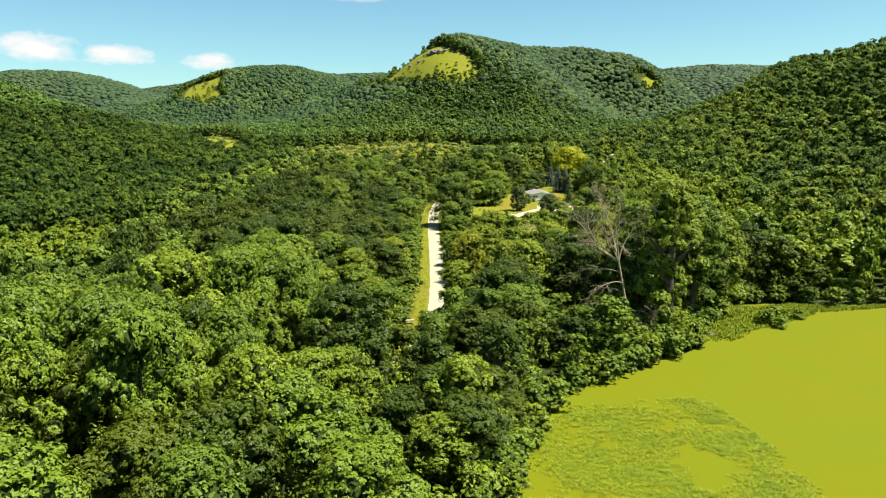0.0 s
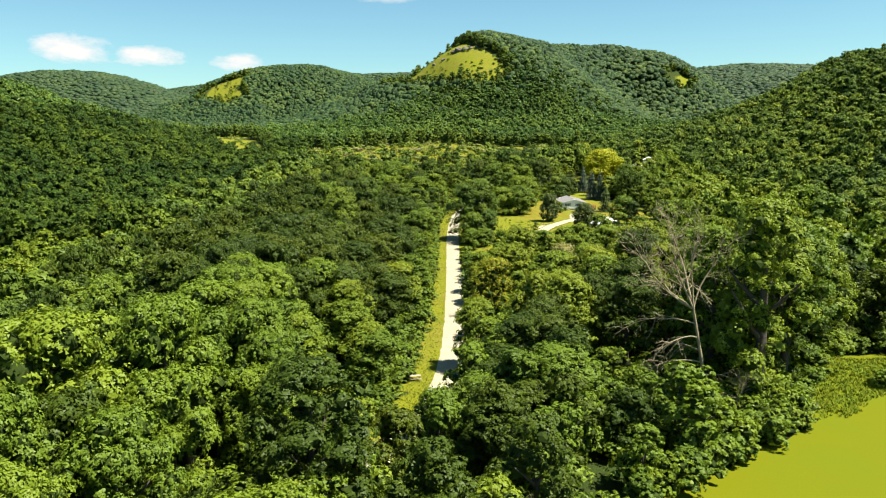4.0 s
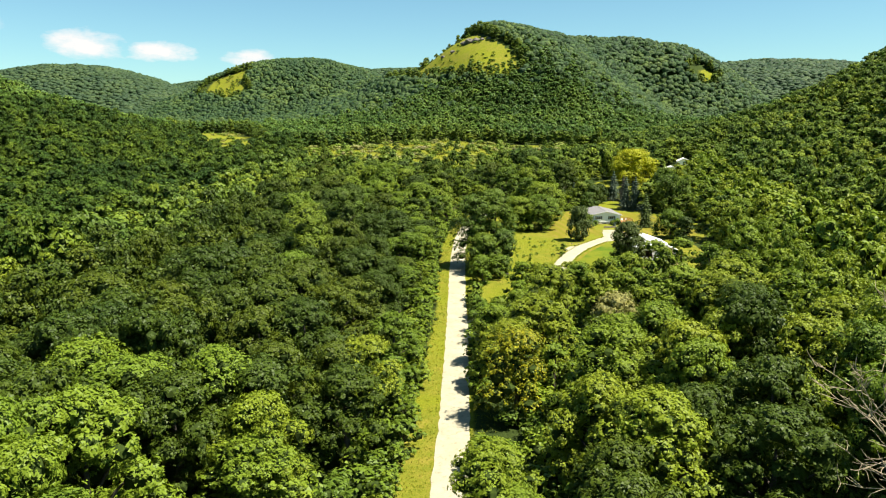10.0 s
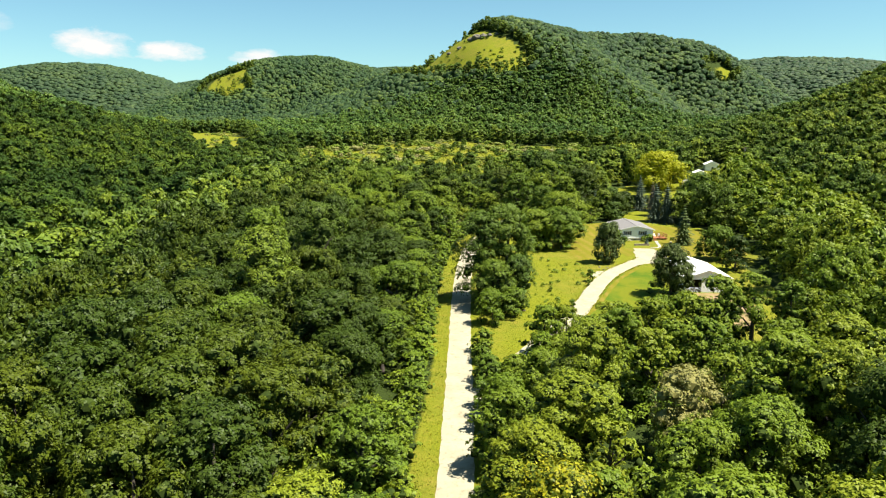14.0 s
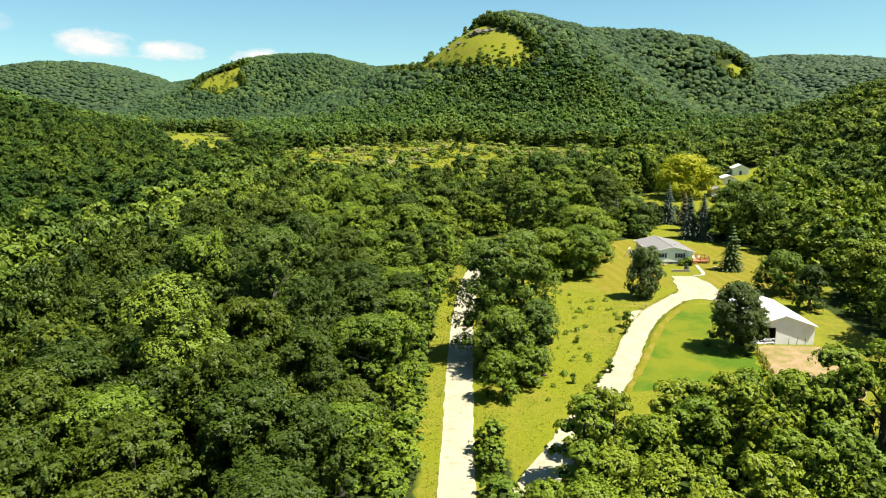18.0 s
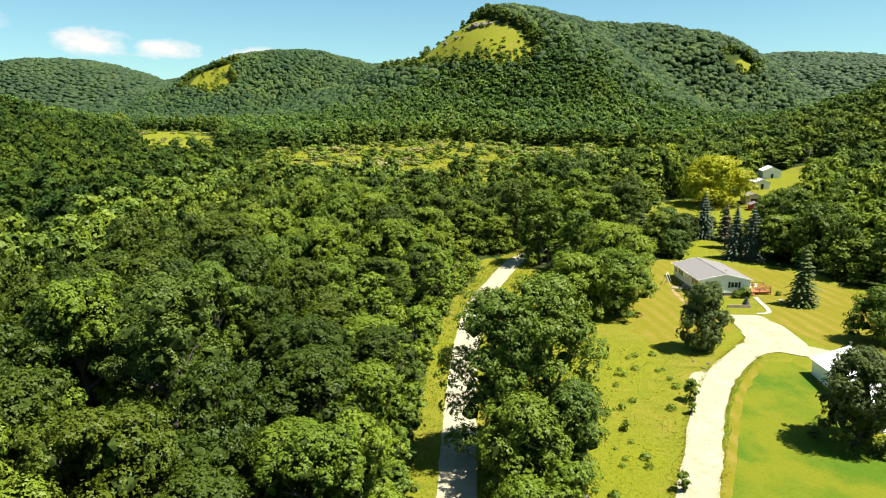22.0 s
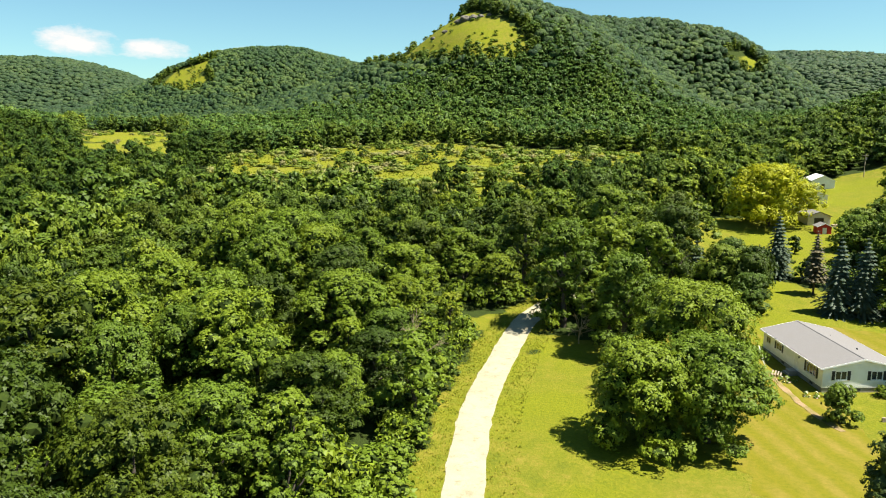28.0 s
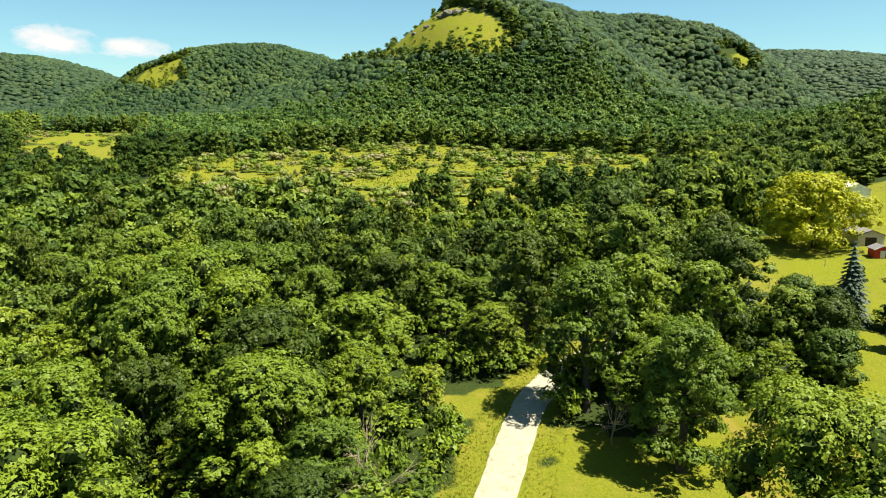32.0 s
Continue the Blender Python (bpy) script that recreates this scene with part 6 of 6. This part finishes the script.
for x in (0.8, 1.8):
    part("seat", boxes("seat", [((x - 0.22, -0.09, 0.50), (x + 0.22, 0.09, 0.54))], SHUTTER), swing)
    for s in (-0.2, 0.2):
        part("chain", mesh_of("chain", *bar((x + s, 0, 0.54), (x + s, 0, 2.08), 0.012, 5), STEEL), swing)
tagged(swing, "white wooden swing frame on the mown grass", "swing")


def flower_bed(x, y, w, d, seed, label):
    rng = np.random.default_rng(seed)
    v, f = leaves(rng, np.array([0, 0, 0.12]), np.array([w, d, 0.42]), 240, 0.22)
    o = new("flower_bed", mesh_of("flower_bed", v, f, BED))
    o.location = at(x, y)
    return tagged(o, label, "flower bed")


flower_bed(38.6, 319.0, 1.3, 0.7, 1, "pale flowers in a bed at the house corner")
flower_bed(42.0, 318.9, 1.5, 0.6, 2, "pale flowers in a bed before the house")
flower_bed(37.6, 324.0, 1.0, 0.8, 3, "pale flowers beside a stack of boards")
BUSH = tree_meshes("house_bush", 201, LEAF, 8, 1100, 0.22, 1.25, 1.7, foot=0.0, lump=(0.42, 0.6))
for k, (x, y, s) in enumerate([(48.2, 318.9, 1.15), (46.6, 319.0, 0.8), (40.9, 318.3, 0.9), (55.0, 321.0, 0.5)]):
    plant("house_bush", BUSH, x, y, k, s, s, "rounded green bush before the white house", "bush", "house bushes")
stack = new("board_stack")
stack.matrix_basis = Matrix.Translation(at(37.2, 325.2)) @ pose(0, 0, 0, 0, 0, 62)
for k in range(4):
    part("board", boxes("board", [((0, k * 0.34, 0.02), (1.9, k * 0.34 + 0.16, 0.30))], TIMBER, 0.01), stack)
tagged(stack, "weathered boards stacked on the grass", "boards")
boulder("garden_stone", 53.6, 316.5, 0.45, 31, "pale stone lying on the side lawn", mat=GRAVEL)

# ---- the white metal barn ----
BW, BL = 9.4, 16.6
barn = new("barn")
barn.matrix_basis = pose(43.3, 263.6, 1.75, 0, 0, 0.6)
BE, BR = 3.15, 4.75
door = (0.25, 3.35, -0.4, 2.75)
part("front_wall", boxes("front_wall", pierced(BW, -0.5, BE, 0.12, [door]), METAL), barn)
part("gable_wall", gable("gable_wall", BW, 0.0, 0.12, BE, BR - 0.02, METAL), barn)
part("gable_wall", gable("gable_wall", BW, BL - 0.12, BL, BE, BR - 0.02, METAL), barn)
part("back_wall", boxes("back_wall", [((0, BL - 0.12, -0.5), (BW, BL, BE))], METAL), barn)
TO_WEST_B = pose(0, BL, 0, 0, 0, -90)
holes = [(5.0, 6.0, 1.4, 2.3), (10.6, 11.6, 1.4, 2.3)]
put(part("side_wall", boxes("side_wall", [((a[0] + 0.12, a[1], a[2]), (b[0] + 0.12, b[1], b[2])) for a, b in pierced(BL - 0.24, -0.5, BE, 0.12, holes)], METAL), barn), TO_WEST_B)
for x0, x1, z0, z1 in holes:
    window(barn, TO_WEST_B @ pose(x0 + 0.12, 0, z0), x1 - x0, z1 - z0, False)
part("side_wall", boxes("side_wall", [((BW - 0.12, 0.12, -0.5), (BW, BL - 0.12, BE))], METAL), barn)
part("roof_slope", roof_slope("roof_slope", -0.35, BE - 0.10, BW / 2, BR, -0.30, BL + 0.30, 0.07, METAL), barn, "white metal roof slope")
part("roof_slope", roof_slope("roof_slope", BW + 0.35, BE - 0.10, BW / 2, BR, -0.30, BL + 0.30, 0.07, METAL), barn, "white metal roof slope")
part("ridge_cap", boxes("ridge_cap", [((BW / 2 - 0.18, -0.31, BR + 0.055), (BW / 2 + 0.18, BL + 0.31, BR + 0.10))], METAL, 0.01), barn)
part("door_frame", boxes("door_frame", [((door[0] - 0.12, -0.03, -0.4), (door[0], 0.14, 2.87)), ((door[1], -0.03, -0.4), (door[1] + 0.12, 0.14, 2.87)), ((door[0], -0.03, 2.75), (door[1], 0.14, 2.87))], TRIM), barn)
part("barn_floor", boxes("barn_floor", [((0.12, 0.12, -0.35), (BW - 0.12, BL - 0.12, -0.25))], DARKWOOD), barn)
part("partition", boxes("partition", [((0.14, 3.2, -0.25), (BW - 0.14, 3.3, BE - 0.2)), ((3.8, 0.14, -0.25), (3.9, 3.2, BE - 0.2))], DARKWOOD), barn, "dark wooden partition inside the barn")
part("rake_trim", roof_slope("rake_trim", -0.36, BE - 0.20, BW / 2, BR - 0.08, -0.335, -0.30, 0.16, TRIM), barn)
part("rake_trim", roof_slope("rake_trim", BW + 0.36, BE - 0.20, BW / 2, BR - 0.08, -0.335, -0.30, 0.16, TRIM), barn)
tagged(barn, "white ribbed metal barn with an open dark doorway", "barn")
gate = new("pipe_gate")
gate.matrix_basis = barn.matrix_basis @ pose(0.32, -0.06, -0.2)
for k in range(5):
    part("rail", mesh_of("rail", *bar((0, 0, 0.25 + k * 0.24), (2.95, 0, 0.25 + k * 0.24), 0.022), STEEL), gate)
for x in (0.0, 1.47, 2.95):
    part("upright", mesh_of("upright", *bar((x, 0, 0.1), (x, 0, 1.26), 0.026), STEEL), gate)
tagged(gate, "galvanised pipe gate across the barn's doorway", "gate")
for k, x in enumerate((5.3, 6.6, 7.9)):
    o = new("wall_post", mesh_of("wall_post", *limb((0, 0, -0.3), (0.04, 0, 1.2), 0.06, 0.05, 8), TIMBER, flat=False))
    o.matrix_basis = barn.matrix_basis @ pose(x, -0.35, 0)
    tagged(o, "short wooden post against the barn wall", "post", "barn posts")
# a rough timber fence, half grown over, between lawn and dirt yard
for k in range(7):
    s = k / 6
    o = new("fence_post", mesh_of("fence_post", *limb((0, 0, -0.3), (0.05 * math.sin(k * 2), 0, 1.15), 0.07, 0.055, 8), TIMBER, flat=False) if k == 0 else bpy.data.objects["fence_post"].data)
    o.location = at(42.8 - 2.6 * s, 260.8 - 13.5 * s)
    o.rotation_euler = (0.06 * math.cos(k * 3), 0.08 * math.sin(k * 5), k)
    tagged(o, "leaning grey wooden fence post by the dirt yard", "fence post", "yard fence posts")
p, r = sow([(43.2, 260), (42.2, 260), (39.8, 247), (41.0, 246.5)], 240, 91)
tufts("fence_weeds", p, r, TALL, 0.38, 5, "tall green weeds along the yard fence", "weeds", 0.5)
for k, (x, y, s) in enumerate([(52.5, 258.5, 0.8), (47.5, 247.5, 0.7), (51.5, 250, 0.9)]):
    plant("yard_sapling", SAPLING[k % 2], x, y, k * 2.0, s, s, "small green sapling in the bare earth yard", "sapling", "yard saplings")
post = new("lamp_post", mesh_of("lamp_post", *gather([limb((0, 0, -0.3), (0, 0, 3.2), 0.09, 0.07, 8), bar((-0.25, 0, 3.1), (0.25, 0, 3.1), 0.05, 6)]), TIMBER, flat=False))
post.location = at(50.0, 284.2)
tagged(post, "short wooden yard post behind the barn", "post")

# ---- the sheds and the house by the yellow tree ----


def shed(name, m, w, l, eave, ridge, wall_mat, roof_mat, label, category, door_mat=None, door_w=1.4):
    t = new(name)
    t.matrix_basis = m
    hole = [(w / 2 - door_w / 2, w / 2 + door_w / 2, -0.4, min(2.1, eave - 0.25))] if door_mat else []
    part("front_wall", boxes("front_wall", pierced(w, -0.5, eave, 0.1, hole), wall_mat), t)
    part("gable_wall", gable("gable_wall", w, 0, 0.1, eave, ridge - 0.02, wall_mat), t)
    part("gable_wall", gable("gable_wall", w, l - 0.1, l, eave, ridge - 0.02, wall_mat), t)
    part("back_wall", boxes("back_wall", [((0, l - 0.1, -0.5), (w, l, eave))], wall_mat), t)
    for x in (0, w - 0.1):
        part("side_wall", boxes("side_wall", [((x, 0.1, -0.5), (x + 0.1, l - 0.1, eave))], wall_mat), t)
    for x in (-0.3, w + 0.3):
        part("roof_slope", roof_slope("roof_slope", x, eave - 0.08, w / 2, ridge, -0.3, l + 0.3, 0.09, roof_mat), t)
    for x in (-0.32, w + 0.32):
        part("fascia", roof_slope("fascia", x, eave - 0.15, w / 2, ridge - 0.06, -0.33, -0.30, 0.16, SHUTTER if wall_mat is TAN else TRIM), t)
    if door_mat:
        x0, x1, z0, z1 = hole[0]
        part("door", boxes("door", [((x0, 0.02, z0), (x1, 0.06, z1)), ((x0, 0.0, (z0 + z1) / 2), (x1, 0.02, (z0 + z1) / 2 + 0.1))], door_mat), t)
    return tagged(t, label, category)


shed("garage", pose(85.4, 424.2, 9.35, 0, 0, -6), 5.6, 7.5, 2.6, 3.7, TAN, SHINGLE, "tan garage with a grey gabled roof by the yellow tree", "garage", DARKWOOD, 2.4)
shed("red_shed", pose(83.0, 413.4, 8.75, 0, 0, -6), 3.2, 3.0, 1.9, 2.7, RED, SHINGLE, "small red wooden shed with white trim", "shed", TRIM, 1.0)
shed("white_outbuilding", pose(99.0, 454.0, 11.7, 0, 0, -10), 5.4, 9.0, 2.7, 3.8, SIDING, METAL, "white outbuilding with a pale metal roof behind the garage", "outbuilding", SHUTTER, 1.0)
shed("far_house", pose(111.0, 478.0, 13.8, 0, 0, -12), 7.0, 10.5, 3.2, 4.9, SIDING, METAL, "white farmhouse half hidden behind the yellow tree", "house", SHUTTER, 1.0)
lumber = new("lumber_pile")
lumber.matrix_basis = Matrix.Translation(at(90.5, 421.0)) @ pose(0, 0, 0, 0, 0, 10)
for k in range(4):
    part("board", boxes("board", [((0, (k % 2) * 0.5, 0.3 * (k // 2)), (2.6, (k % 2) * 0.5 + 0.45, 0.3 * (k // 2) + 0.27))], TIMBER, 0.01), lumber)
tagged(lumber, "grey boards piled beside the garage", "boards")
cart = new("garden_cart")
cart.matrix_basis = Matrix.Translation(at(56.8, 392.5))
part("tray", boxes("tray", [((-0.8, -0.5, 0.45), (0.8, 0.5, 0.52)), ((-0.8, -0.5, 0.52), (0.8, -0.44, 0.85)), ((-0.8, 0.44, 0.52), (0.8, 0.5, 0.85)), ((-0.8, -0.44, 0.52), (-0.74, 0.44, 0.85)), ((0.74, -0.44, 0.52), (0.8, 0.44, 0.85))], STEEL, 0.01), cart)
for a in (-0.5, 0.5):
    for b in (-0.56, 0.52):
        part("wheel", mesh_of("wheel", *gather([bar((a, b, 0.28), (a, b + 0.08, 0.28), 0.28, 14)]), SHUTTER), cart)
tagged(cart, "grey metal garden cart on the field grass", "cart")
for k, (x, y) in enumerate([(53.0, 393.5), (53.4, 390.5), (62.8, 398.0), (70.5, 408.5), (88.5, 421.5), (52.2, 398.0)]):
    o = new("field_post", mesh_of("field_post", *limb((0, 0, -0.3), (0.03, 0, 1.3), 0.08, 0.06, 8), TIMBER, flat=False))
    o.location = at(x, y)
    tagged(o, "grey wooden fence post in the field", "fence post", "field fence posts")
fence = new("rail_fence")
fence.matrix_basis = Matrix.Translation(at(60.5, 361.0)) @ pose(0, 0, 0, 0, 0, 12)
for x in (0.0, 2.4, 4.8):
    part("post", mesh_of("post", *limb((x, 0, -0.3), (x, 0, 1.2), 0.07, 0.06, 8), TIMBER, flat=False), fence)
for z in (0.5, 0.95):
    part("rail", mesh_of("rail", *bar((-0.2, 0.06, z), (5.0, 0.06, z), 0.05, 6), TIMBER, flat=False), fence)
tagged(fence, "short grey split rail fence near the pine", "fence")
pole = new("utility_pole")
pole.location = at(133.2, 488.0)
part("mast", mesh_of("mast", *limb((0, 0, -0.5), (0, 0, 8.2), 0.17, 0.11, 10), TIMBER, flat=False), pole)
part("crossarm", boxes("crossarm", [((-1.1, -0.07, 7.4), (1.1, 0.07, 7.56))], TIMBER), pole)
for x in (-0.95, -0.35, 0.35, 0.95):
    part("insulator", mesh_of("insulator", *bar((x, 0, 7.56), (x, 0, 7.74), 0.05), TRIM), pole)
part("transformer", mesh_of("transformer", *bar((0.32, 0, 5.9), (0.32, 0, 6.8), 0.22, 12), STEEL), pole)
tagged(pole, "grey wooden utility pole in the far field", "utility pole")
# a table frame by the lane's clearing
trough = new("picnic_table")
trough.matrix_basis = Matrix.Translation(at(-6.6, 129.4)) @ pose(0, 0, 0, 0, 0, 12)
part("tabletop", boxes("tabletop", [((-0.9, -0.38, 0.70), (0.9, 0.38, 0.75))], TIMBER, 0.008), trough)
for s in (-0.75, 0.6):
    part("bench", boxes("bench", [((-0.9, s, 0.42), (0.9, s + 0.16, 0.46))], TIMBER, 0.008), trough)
for x in (-0.7, 0.7):
    part("frame", mesh_of("frame", *gather([bar((x, -0.75, 0), (x, -0.15, 0.70), 0.04, 6), bar((x, 0.75, 0), (x, 0.15, 0.70), 0.04, 6), bar((x, -0.72, 0.42), (x, 0.72, 0.42), 0.035, 6)]), TIMBER), trough)
tagged(trough, "weathered wooden picnic table in a small clearing", "table")
tagged(house, "single-storey white house with grey shingle roof and black shutters", "house")

for k, (x, y, w, h) in enumerate([(66, 371, 2.2, 4.6), (72, 375, 2.4, 4.8), (78, 379, 2.2, 4.4), (69, 394, 1.6, 4.0), (85, 384, 2.6, 5.0), (91, 392, 2.6, 5.2), (95, 402, 2.8, 6.0), (61, 381, 2.0, 4.4), (50, 377, 2.6, 5.5), (55, 376, 2.4, 5.2), (46, 371, 2.8, 7.0), (50, 370, 2.6, 6.4), (62, 371, 2.2, 5.0)]):
    big_tree("field_bush", x, y, 210 + k, w, h, "dark green bush at the foot of the field", LEAF_DARK, 1500, 0.34, 14, foot=0.02, lump=(0.3, 0.45))
